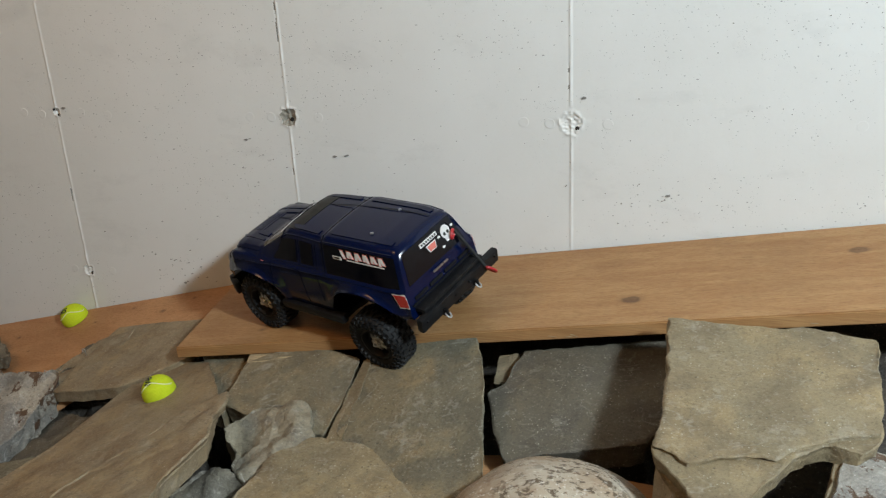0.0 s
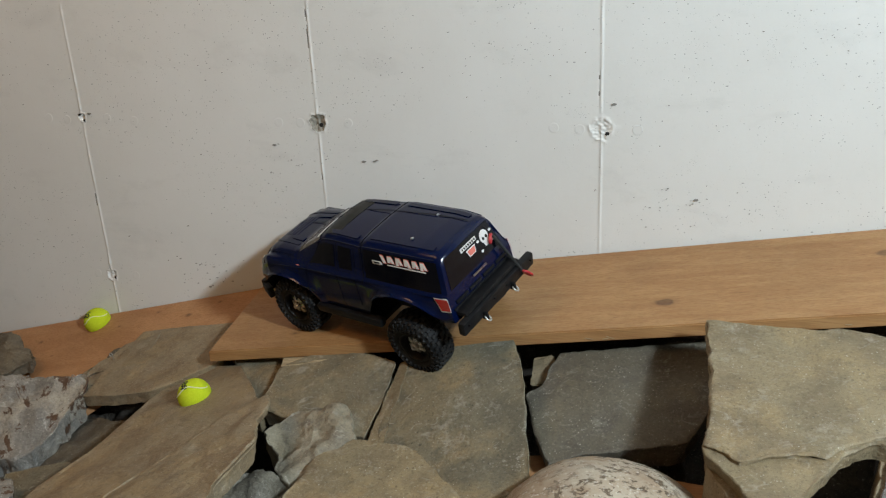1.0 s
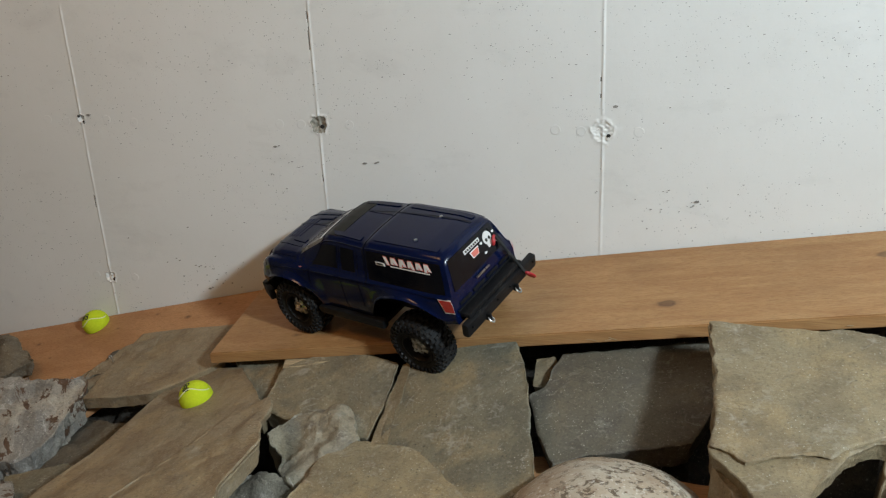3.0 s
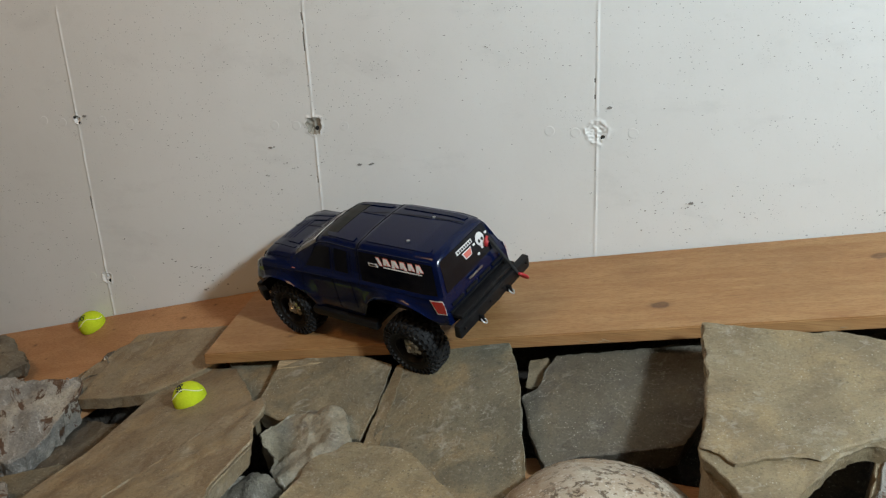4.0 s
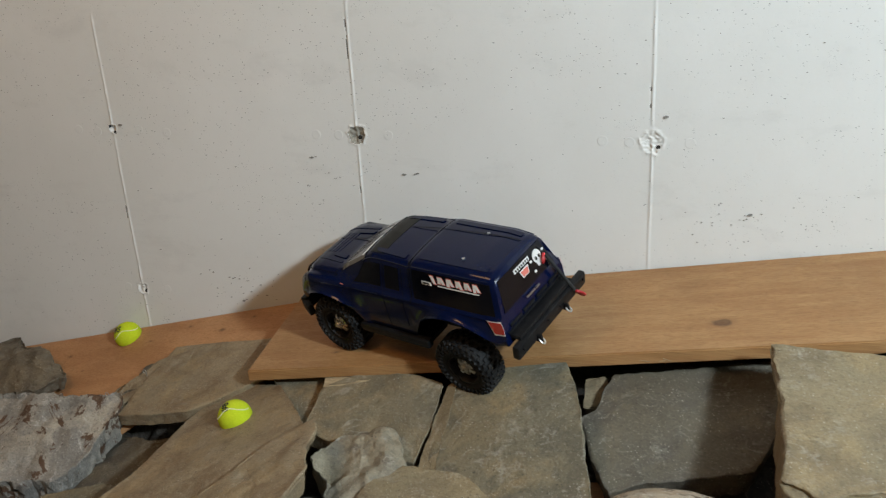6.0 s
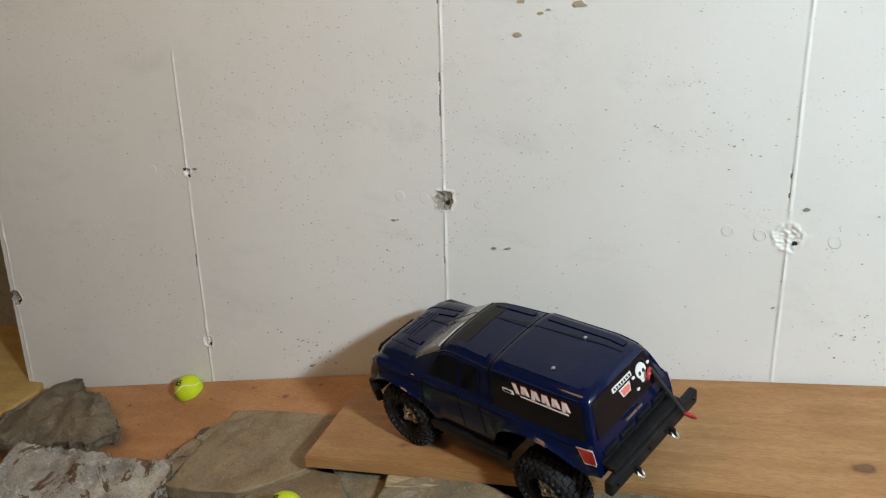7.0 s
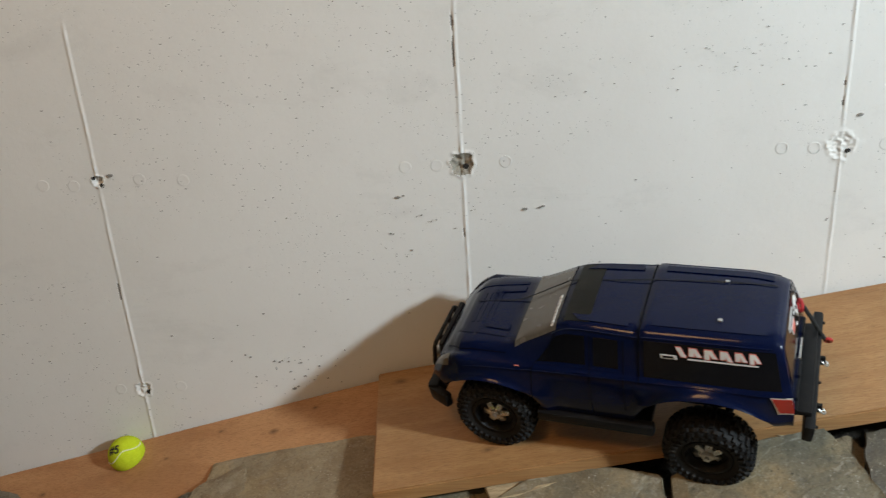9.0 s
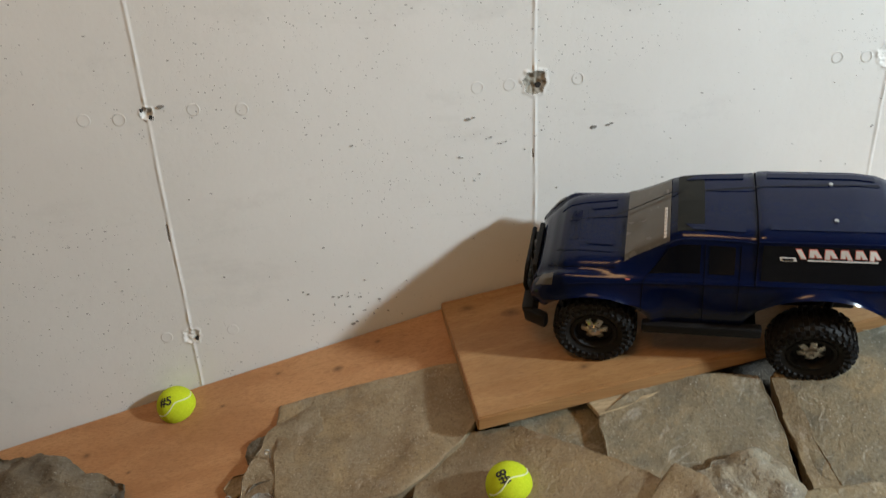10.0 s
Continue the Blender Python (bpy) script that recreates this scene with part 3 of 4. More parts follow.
slab("flagstone", "broad tan flagstone at the foot of the pile", "stone", M_TAN, G, outline=((0.204, -0.526), (0.231, -0.513), (0.351, -0.518), (0.383, -0.53), (0.418, -0.56), (0.501, -0.609), (0.538, -0.658), (0.549, -0.799), (0.398, -0.879), (0.197, -0.819), (0.182, -0.679), (0.197, -0.603)), plane=PF, thick=0.045, seed=9.0)
slab("flagstone", "small dark slab wedged between flagstones under the board", "stone", M_GREY, G, outline=((-0.132, -0.249), (0.098, -0.249), (0.048, -0.359), (0.017, -0.429), (-0.023, -0.409), (-0.092, -0.309)), plane=(-0.03, -0.33, 0.545, 0.2, 0.35), thick=0.04, seed=10.0, rough=0.006)
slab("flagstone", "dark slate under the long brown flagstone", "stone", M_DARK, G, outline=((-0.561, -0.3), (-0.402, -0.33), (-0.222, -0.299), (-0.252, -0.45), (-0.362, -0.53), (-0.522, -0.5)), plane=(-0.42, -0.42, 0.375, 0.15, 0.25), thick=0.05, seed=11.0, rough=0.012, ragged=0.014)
slab("flagstone", "flat greenish stone low in the pile", "stone", M_GREY, G, outline=((-0.562, -0.5), (-0.423, -0.469), (-0.333, -0.499), (-0.363, -0.579), (-0.503, -0.6)), plane=(-0.45, -0.52, 0.375, 0.2, 0.15), thick=0.03, seed=12.0)
slab("plank_end", "short orange wood offcut low in the pile", "wood", M_PLY, outline=((-0.623, -0.56), (-0.403, -0.529), (-0.363, -0.659), (-0.604, -0.72)), plane=(-0.48, -0.6, 0.345, 0.2, 0.1), thick=0.02, seed=13.0, rough=0.0008, ragged=0.001)
R = "rocks of the pile"
slab("rock", "pale grey rock with rust-brown spots on its face", "rock", M_PALE, R, outline=((-0.86, -0.34), (-0.76, -0.331), (-0.68, -0.322), (-0.60, -0.316), (-0.54, -0.305), (-0.503, -0.295), (-0.470, -0.308), (-0.473, -0.336), (-0.487, -0.362), (-0.487, -0.414), (-0.506, -0.445), (-0.541, -0.478), (-0.644, -0.497), (-0.80, -0.51), (-0.90, -0.45)), plane=(-0.47, -0.33, 0.47, -0.02, 0.6), thick=0.075, seed=14.0, rough=0.012, ragged=0.016, undercut=0.012, grain=0.006)
slab("rock", "olive-brown rock resting on the plywood", "rock", M_OLIVE, R, outline=((-1.057, -0.053), (-0.997, -0.033), (-0.948, -0.072), (-0.859, -0.102), (-0.75, -0.166), (-0.72, -0.201), (-0.76, -0.236), (-0.949, -0.246), (-1.118, -0.252), (-1.138, -0.152)), plane=(-0.9, -0.15, 0.432, 0.20, 0.30), thick=0.03, seed=15.0, rough=0.014, dome=0.022, ragged=0.016, grain=0.006)
slab("rock", "rough grey rock between the flagstones", "rock", M_ROCK, R, outline=((0.068, -0.506), (0.098, -0.47), (0.146, -0.447), (0.212, -0.444), (0.24, -0.476), (0.253, -0.513), (0.233, -0.558), (0.208, -0.599), (0.187, -0.625), (0.151, -0.605), (0.122, -0.557)), plane=(0.15, -0.5, 0.556, 0.1, 0.30), thick=0.06, seed=16.0, rough=0.020, dome=0.010, ragged=0.016, grain=0.008)
slab("rock", "small grey rock low between the flagstones", "rock", M_ROCK, R, outline=((0.037, -0.635), (0.057, -0.597), (0.095, -0.577), (0.152, -0.594), (0.187, -0.629), (0.187, -0.699), (0.067, -0.709)), plane=(0.1, -0.62, 0.502, 0.1, 0.25), thick=0.06, seed=17.0, rough=0.020, dome=0.010, ragged=0.016, grain=0.008)
slab("rock", "light grey rock beside the greenish stone", "rock", M_PALE, R, outline=((-0.622, -0.58), (-0.472, -0.565), (-0.438, -0.6), (-0.433, -0.68), (-0.603, -0.72)), plane=(-0.47, -0.6, 0.40, 0.05, 0.1), thick=0.08, seed=18.0, rough=0.01, dome=0.01)
side_stone = slab("rock", "pale weathered stone with a brown broken side", "rock", M_BROWN, R, outline=((1.063, -0.596), (1.101, -0.594), (1.202, -0.626), (1.243, -0.777), (1.103, -0.837), (1.021, -0.747), (1.046, -0.676)), plane=(1.06, -0.62, 0.71, 0.0, 0.2), thick=0.07, seed=19.0, rough=0.006, undercut=-0.01)
layer_on(side_stone, M_PALE, "pale weathered top", outline=((1.069, -0.601), (1.101, -0.598), (1.198, -0.63), (1.238, -0.772), (1.103, -0.829), (1.034, -0.747), (1.056, -0.676)), plane=(1.06, -0.62, 0.714, 0.0, 0.2), thick=0.006, seed=19.5)
# added filler: dark slate stands in for the unclear black depth here
slab("rock", "dark stand-in rock filling the black gap of the pile", "rock", M_DARK, R, outline=((0.9, -0.548), (1.101, -0.547), (1.132, -0.718), (0.921, -0.779)), plane=(1.0, -0.66, 0.53, 0.1, 0.3), thick=0.08, seed=20.0, rough=0.016, dome=0.012)
slab("rock", "small broken brown stone in the gap beside slate", "rock", M_BROWN, R, outline=((0.523, -0.268), (0.558, -0.263), (0.573, -0.298), (0.558, -0.333), (0.528, -0.328)), plane=(0.55, -0.3, 0.612, 0.1, 0.4), thick=0.04, seed=21.0, rough=0.008)
slab("rock", "brown block carrying the large tan flagstone", "rock", M_BROWN, R, outline=((0.844, -0.396), (1.09, -0.415), (1.051, -0.536), (0.95, -0.586), (0.925, -0.666), (0.916, -0.737), (0.891, -0.762), (0.838, -0.662), (0.85, -0.596), (0.845, -0.496)), plane=(0.828, -0.363, 0.737, 0.06, 0.15), thick=0.09, seed=22.0, rough=0.006, undercut=-0.01)

slab("wood_block", "orange-brown wood offcut deep in a gap of the pile", "wood", M_PLY, outline=((0.52, -0.45), (0.64, -0.44), (0.66, -0.56), (0.54, -0.58)), plane=(0.583, -0.51, 0.525, 0.1, 0.1), thick=0.03, seed=23.0, rough=0.0008, ragged=0.001)
slab("wood_block", "reddish-brown wood offcut beside the granite boulder", "wood", M_PLY, outline=((0.74, -0.48), (0.86, -0.50), (0.88, -0.62), (0.78, -0.60)), plane=(0.825, -0.50, 0.545, 0.1, 0.2), thick=0.03, seed=24.0, rough=0.0008, ragged=0.001)
for k, x in enumerate((0.445, 0.452, 0.63, 0.66, 0.668, 0.93, 1.05)):
    sliver = box_bm(0.011 + 0.004 * (k % 3), 0.0012, 0.0008, 0.0003)
    part("splinter", sliver, M_SHIM, board, "pale torn splinter", m=pose(x, -0.3035, slope(BOARD, x, -0.302) - 0.016 - 0.002 * (k % 2), 20 * (k % 3), 14 - 9 * (k % 4), 8 - 11 * (k % 3)))
M_SCREW = plastic("dull_steel", (0.45, 0.43, 0.4), 0.4, metal=0.8)
for k, (x, y, z, s) in enumerate(((-0.505, -0.175, 0.482, 0.040), (-0.535, -0.225, 0.462, 0.034), (-0.500, -0.262, 0.470, 0.036), (-0.565, -0.275, 0.440, 0.028))):
    shape = tuple((x + s * (0.6 + 0.5 * rng.random()) * math.cos(a), y + 0.7 * s * (0.6 + 0.5 * rng.random()) * math.sin(a)) for a in [j * math.tau / 6 + k for j in range(6)])
    slab("stone_shard", "small brown broken shard of stone on plywood", "stone", M_BROWN if k % 2 else M_OLIVE, "broken shards by the plywood", outline=shape, plane=(x, y, z - 0.010, 0.3, 0.35), thick=0.018, seed=30.0 + k, rough=0.006, ragged=0.008)
for x, y, z in ((-0.487, -0.205, 0.492), (-0.548, -0.268, 0.462)):
    loop = [(x + 0.0042 * math.cos(a), y, z + 0.0042 * math.sin(a)) for a in [j * math.tau / 14 for j in range(15)]]
    eye = link_mesh("screw_eye", tube_bm(loop + [(x + 0.0042, y, z), (x + 0.003, y + 0.002, z - 0.014)], 0.0010, 6), M_SCREW)
    tagged(eye, "tiny steel screw eye among stone shards", "screw eye")

# the round granite boulder
bm = bmesh.new()
bmesh.ops.create_icosphere(bm, subdivisions=5, radius=1.0)
for v in bm.verts:
    p = v.co.copy()
    v.co *= 1 + 0.05 * noise.noise(p * 1.6) + 0.014 * noise.noise(p * 6)
    v.co.x *= 0.162
    v.co.y *= 0.15
    v.co.z *= 0.125
boulder = link_mesh("boulder", bm, M_GRANITE)
boulder.location = (0.708, -0.685, 0.545)
tagged(boulder, "rounded speckled pale granite boulder", "boulder")

# an added, mostly hidden rubble bed that carries the pile: it rises to each stone's underside and sinks in the gaps
def inside(x, y, outline):
    hit = False
    for (ax, ay), (bx, by) in zip(outline, outline[1:] + outline[:1]):
        if (ay > y) != (by > y) and x < ax + (bx - ax) * (y - ay) / (by - ay):
            hit = not hit
    return hit


SHRUNK = []
for ring, plane, deep in LAID:
    cx, cy = sum(p[0] for p in ring) / len(ring), sum(p[1] for p in ring) / len(ring)
    SHRUNK.append((tuple((cx + 0.72 * (p[0] - cx), cy + 0.72 * (p[1] - cy)) for p in ring), plane, deep))


def bed(x, y):
    z = 0.39 + 0.14 * x + 0.30 * (max(y, -0.75) + 0.4)
    z += 0.018 * noise.noise(Vector((x * 9, y * 9, 0))) + 0.022 * abs(noise.noise(Vector((x * 17, y * 17, 3))))
    under = [slope(plane, x, y) - deep for ring, plane, deep in SHRUNK if inside(x, y, ring)]
    if under:
        z = max(z, min(under) + 0.002)
    if x < 0.1:
        z = min(z, slope(PLY, x, y) - 0.03)
    if y > -0.32:
        z = min(z, slope(BOARD, x, y) - 0.035)
    return max(z - max(0.0, -0.8 - y) * 1.3, 0.0)


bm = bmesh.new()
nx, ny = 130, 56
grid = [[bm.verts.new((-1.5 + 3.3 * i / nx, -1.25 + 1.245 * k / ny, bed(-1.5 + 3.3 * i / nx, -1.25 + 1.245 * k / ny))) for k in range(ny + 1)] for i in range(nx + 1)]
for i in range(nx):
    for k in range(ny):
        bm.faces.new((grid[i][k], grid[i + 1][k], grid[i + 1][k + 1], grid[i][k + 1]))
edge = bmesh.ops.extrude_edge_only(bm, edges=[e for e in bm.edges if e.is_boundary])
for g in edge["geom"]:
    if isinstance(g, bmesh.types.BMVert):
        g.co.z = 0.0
# made-up bed whose dark colour stands for the shade in the gaps
tagged(link_mesh("rubble", bm, M_RUBBLE), "added rubble bed under the flat stones, dark to stand for gap shade", "rubble", kind="stuff")


# ---------------------------------------------------------------- half tennis balls
def felt(name):
    n = Nodes(name)
    fuzz = n.noise(420, 4, 0.8)
    col = n.mix(n.ramp(fuzz, (0.3, 0.0), (0.7, 1.0)), (0.46, 0.58, 0.012), (0.60, 0.70, 0.03))
    col = n.mix(n.ramp(n.noise(40, 4), (0.5, 0.0), (0.8, 0.3)), col, (0.42, 0.48, 0.03))
    return n.done(col, 0.92, fuzz, 0.0012, 0.6, spec=0.2)


M_FELT = felt("yellow_felt")
M_SEAM = plastic("white_ball_seam", (0.74, 0.78, 0.5), 0.8)
M_INK = plastic("black_marker_ink", (0.02, 0.02, 0.015), 0.6, dust=0.0)
M_INNER = plastic("ball_rubber", (0.10, 0.11, 0.05), 0.8)


def text_mesh(text, size):
    data = bpy.data.curves.new("lettering", "FONT")
    data.body, data.size, data.align_x, data.align_y, data.offset = text, size, "CENTER", "CENTER", 0.0006
    data.resolution_u = 3
    ob = new("lettering", data)
    dg = bpy.context.evaluated_depsgraph_get()
    bm = bmesh.new()
    bm.from_mesh(ob.evaluated_get(dg).to_mesh())
    bpy.data.objects.remove(ob)
    bmesh.ops.triangulate(bm, faces=bm.faces)
    bmesh.ops.subdivide_edges(bm, edges=[e for e in bm.edges if e.calc_length() > 0.004], cuts=2)
    return bm


def half_ball(place, up, mark, mark_turn, seam_turn, label):
    """Half a tennis ball, cut side down, on a slope whose upward direction is up."""
    r = 0.0335
    root = new("tennis_ball_half")
    across = Vector((0, 1, 0)).cross(up).normalized()
    root.matrix_world = Matrix.Translation(place) @ Matrix((across, Vector(up).cross(across), up)).transposed().to_4x4()
    tagged(root, label, "tennis ball", "half tennis balls")
    bm = bmesh.new()
    bmesh.ops.create_uvsphere(bm, u_segments=48, v_segments=28, radius=r)
    bmesh.ops.bisect_plane(bm, geom=bm.verts[:] + bm.edges[:] + bm.faces[:], plane_co=(0, 0, -0.007), plane_no=(0, 0, -1), clear_outer=True)
    rim = [e for e in bm.edges if e.is_boundary]
    ext = bmesh.ops.extrude_edge_only(bm, edges=rim)
    for v in ext["geom"]:
        if isinstance(v, bmesh.types.BMVert):
            v.co.x *= 0.9
            v.co.y *= 0.9
    part("felt_shell", bm, M_FELT, root)
    inside = bmesh.new()
    bmesh.ops.create_circle(inside, cap_ends=True, segments=32, radius=r * 0.9)
    part("rubber_lining", inside, M_INNER, root, m=Matrix.Translation((0, 0, -0.006)))
    path = []
    for k in range(41):
        a = -1.45 + 2.9 * k / 40
        lat = 0.62 + 0.33 * math.cos(2.1 * a)
        path.append((Matrix.Rotation(seam_turn, 3, "Z") @ Vector((math.cos(lat) * math.sin(a), -math.cos(lat) * math.cos(a), math.sin(lat)))) * (r + 0.0001))
    part("seam", tube_bm(path, 0.0011, 6), M_SEAM, root, "white curved seam")
    bm = text_mesh(mark, 0.022)
    m = Matrix.Rotation(mark_turn[1], 3, "Z") @ Matrix.Rotation(mark_turn[0], 3, "X")
    turn = Matrix.Rotation(mark_turn[2], 3, "Z")
    for v in bm.verts:
        p = turn @ Vector((v.co.x, v.co.y, 0))
        v.co = (m @ Vector((p.x, p.y, r)).normalized()) * (r + 0.0005)
    part("marking", bm, M_INK, root, "black handwritten number")
    return root


def normal(plane):
    return Vector((-plane[3], -plane[4], 1)).normalized()


def on(plane, x, y, lift):
    return Vector((x, y, slope(plane, x, y))) + normal(plane) * lift


half_ball(on(PLY, -0.650, -0.034, 0.008), normal(PLY), "#5", (0.4, -0.5, 0.35), 0.5, "yellow half tennis ball marked in black on plywood")
half_ball(on(PL, -0.131, -0.407, 0.005), normal(PL), "#8", (0.42, -0.15, 1.8), 0.35, "yellow half tennis ball marked in black on flagstone")

# ---------------------------------------------------------------- the model truck
def car_paint(name):
    n = Nodes(name)
    flake = n.cells(900)
    col = n.mix(n.ramp(flake, (0.2, 0.0), (0.9, 0.5)), (0.0012, 0.0040, 0.024), (0.002, 0.0075, 0.046))
    dust = n.ramp(n.noise(26, 6, 0.75), (0.52, 0.0), (0.9, 0.02))
    col = n.mix(dust, col, (0.14, 0.13, 0.13))
    rough = n.ramp(n.noise(35, 5, 0.7), (0.35, 0.13), (0.75, 0.22))
    return n.done(col, rough, n.noise(14, 3), 0.0012, 0.10, 0.0, 0.08, 0.24)


M_BLUE = car_paint("dark_blue_gloss_paint")
M_SMOKE = plastic("dark_window_film", (0.002, 0.0025, 0.005), 0.12, coat=0.1, dust=0.0, spec=0.25)
M_SHIELD = plastic("dusty_windshield", (0.10, 0.090, 0.074), 0.20, coat=0.3, dust=0.12)
M_MATTE = plastic("dusty_dark_roof_film", (0.008, 0.008, 0.006), 0.35, dust=0.05, spec=0.2)
M_BLACK = plastic("black_plastic", (0.007, 0.007, 0.008), 0.5, 0.3, dust=0.05, spec=0.22)
M_LINE = plastic("black_panel_gap", (0.002, 0.002, 0.005), 0.8, dust=0.0, spec=0.05)
M_RUBBER = plastic("tyre_rubber", (0.0085, 0.0085, 0.009), 0.6, 0.5, dust=0.07, spec=0.25)
M_RIM = plastic("chromed_rim", (0.55, 0.54, 0.52), 0.28, metal=0.9, dust=0.25)
M_STEEL = plastic("bright_steel", (0.6, 0.6, 0.6), 0.3, metal=1.0, dust=0.1)
M_RED = plastic("red_plastic", (0.42, 0.02, 0.025), 0.4)
M_LENS = plastic("red_lamp_lens", (0.40, 0.018, 0.012), 0.15, coat=0.5, dust=0.03)
M_WHITE = plastic("white_sticker", (0.72, 0.70, 0.68), 0.5, dust=0.1)
M_PINK = plastic("pale_red_sticker", (0.65, 0.16, 0.12), 0.5, dust=0.1)
M_CORD = plastic("black_cord", (0.012, 0.012, 0.012), 0.8, dust=0.1)

truck = new("model_truck")
truck.matrix_world = Matrix.Translation((0.2158, -0.2157, 0.7035)) @ pose(0, 0, 0, 0, 0, 158.3) @ pose(0, 0, 0, 0, 1.9, 0) @ pose(0, 0, 0, -15.8, 0, 0)
tagged(truck, "dark blue toy pickup truck with camper cap and knobbly tyres", "model truck")

WHEELS_X = (0.157, -0.154)


def bend(x, table):
    return float(np.interp(x, [p[0] for p in table], [p[1] for p in table]))


TOP = ((-0.262, 0.183), (-0.25, 0.187), (-0.2, 0.190), (-0.072, 0.190), (-0.062, 0.186), (0.0, 0.186), (0.035, 0.184), (0.05, 0.178), (0.075, 0.164), (0.1, 0.151), (0.118, 0.141), (0.13, 0.138), (0.18, 0.135), (0.215, 0.128), (0.238, 0.116), (0.252, 0.098))
HALF = ((-0.262, 0.096), (-0.22, 0.1), (0.15, 0.1), (0.2, 0.099), (0.235, 0.093), (0.252, 0.082))
ROOF = ((-0.262, 0.066), (-0.2, 0.071), (-0.07, 0.072), (0.04, 0.065), (0.1, 0.071), (0.125, 0.08), (0.2, 0.077), (0.252, 0.06))


def hem(x):
    """The lower edge of the shell, which rises over the wheels."""
    z = 0.036 if -0.2 < x < 0.2 else 0.066 if x < -0.2 else 0.056
    for w, r in zip(WHEELS_X, (0.090, 0.106)):
        d = abs(x - w)
        if d < r:
            z = max(z, 0.004 + math.sqrt(r**2 - d * d) * 0.97)
    return z


def controls(x):
    top, w, r, z0 = bend(x, TOP), bend(x, HALF), bend(x, ROOF), hem(x)
    belt = min(0.119, top - 0.012)
    crease = max(min(0.084, belt - 0.012), z0 + 0.006)
    flare = max(0.013 * max(0.0, 1 - (abs(x - q) / 0.1) ** 2) for q in WHEELS_X)
    lower = 0.5 * (z0 + crease)
    return ((w - 0.003 + flare, z0), (w + 0.001 + flare, lower), (w + 0.5 * flare, crease), (w - 0.001, belt), (w - 0.007, belt + 0.003), (r + 0.007, top - 0.011), (r - 0.003, top - 0.0015), (0.5 * r, top + 0.0015), (0.0, top + 0.0022))


def surf(x, v, side=1):
    """A point of the shell: x along the truck, v from the hem (0) to the roof's middle (8)."""
    c = controls(x)
    i = min(int(v), 7)
    f = v - i
    y, z = (c[i][0] * (1 - f) + c[i + 1][0] * f, c[i][1] * (1 - f) + c[i + 1][1] * f)
    share = min(1.0, max(0.0, (-0.16 - x) / 0.1))
    shift = 0.020 * share * share * min(1.0, max(0.0, (z - 0.105) / 0.085))
    nose = -0.018 * max(0.0, (x - 0.2) / 0.05) * max(0.0, (z - 0.075) / 0.04)
    return Vector((x + shift + nose, y * side, z))


def out(x, v, side, lift):
    e = 0.002
    p = surf(x, v, side)
    du = surf(x + e, v, side) - surf(x - e, v, side)
    dv = surf(x, min(8, v + 0.03), side) - surf(x, max(0, v - 0.03), side)
    n = du.cross(dv)
    n = n.normalized() if n.length > 1e-9 else Vector((0, 0, 1))
    if n.y * side + n.z < 0:
        n = -n
    return p + n * lift


VS = [0, 0.5, 1, 1.5, 2, 2.5, 3, 3.5, 4, 4.33, 4.66, 5, 5.3, 5.6, 6, 6.5, 7, 7.5, 8]
bm = bmesh.new()
rows = []
for x in [-0.262 + 0.514 * k / 128 for k in range(129)]:
    left = [surf(x, v, 1) for v in VS]
    rows.append([bm.verts.new(p) for p in left + [Vector((p.x, -p.y, p.z)) for p in left[-2::-1]]])
for a, b in zip(rows, rows[1:]):
    for k in range(len(a) - 1):
        bm.faces.new((a[k], a[k + 1], b[k + 1], b[k]))
bm.faces.new(rows[0])
bm.faces.new(rows[-1])
bmesh.ops.smooth_vert(bm, verts=[v for v in bm.verts if not v.is_boundary and -0.25 < v.co.x < 0.24], factor=0.4, use_axis_x=False, use_axis_y=True, use_axis_z=True)
shell = part("body_shell", bm, M_BLUE, truck, "dark navy blue glossy painted shell", crease=75)
thick = shell.modifiers.new("wall", "SOLIDIFY")
thick.thickness, thick.offset = 0.0014, -1
soften = shell.modifiers.new("edges", "EDGE_SPLIT")
soften.split_angle = radians(70)


def patch(name, corners, material, lift, label="", side=1, nx=12, nv=5, parent=None, thick_by=0.0008):
    """A panel on the shell between four corners (x, v), in order."""
    bm = bmesh.new()
    (a, b, c, d) = [Vector(q) for q in corners]
    grid = []
    for i in range(nx + 1):
        s, e = a.lerp(b, i / nx), d.lerp(c, i / nx)
        grid.append([bm.verts.new(out(*s.lerp(e, k / nv), side, lift)) for k in range(nv + 1)])
    low = [[bm.verts.new(out(*(a.lerp(b, i / nx)).lerp(d.lerp(c, i / nx), k / nv), side, lift - thick_by)) for k in range(nv + 1)] for i in range(nx + 1)]
    for i in range(nx):
        for k in range(nv):
            bm.faces.new((grid[i][k], grid[i + 1][k], grid[i + 1][k + 1], grid[i][k + 1]))
    for i in range(nx):
        for k in (0, nv):
            bm.faces.new((grid[i][k], grid[i + 1][k], low[i + 1][k], low[i][k]))
    for k in range(nv):
        for i in (0, nx):
            bm.faces.new((grid[i][k], grid[i][k + 1], low[i][k + 1], low[i][k]))
    return part(name, bm, material, parent or truck, label)


def strip(name, points, width, material, lift, side=1, label="", parent=None):
    """A narrow raised line along the shell through points (x, v)."""
    pts = []
    for p, q in zip(points, points[1:]):
        count = max(2, int(abs(q[0] - p[0]) / 0.008) + int(abs(q[1] - p[1]) * 3))
        pts += [out(p[0] + (q[0] - p[0]) * k / count, p[1] + (q[1] - p[1]) * k / count, side, lift) for k in range(count)]
    pts.append(out(*points[-1], side, lift))
    return part(name, tube_bm(pts, width, 6), material, parent or truck, label)


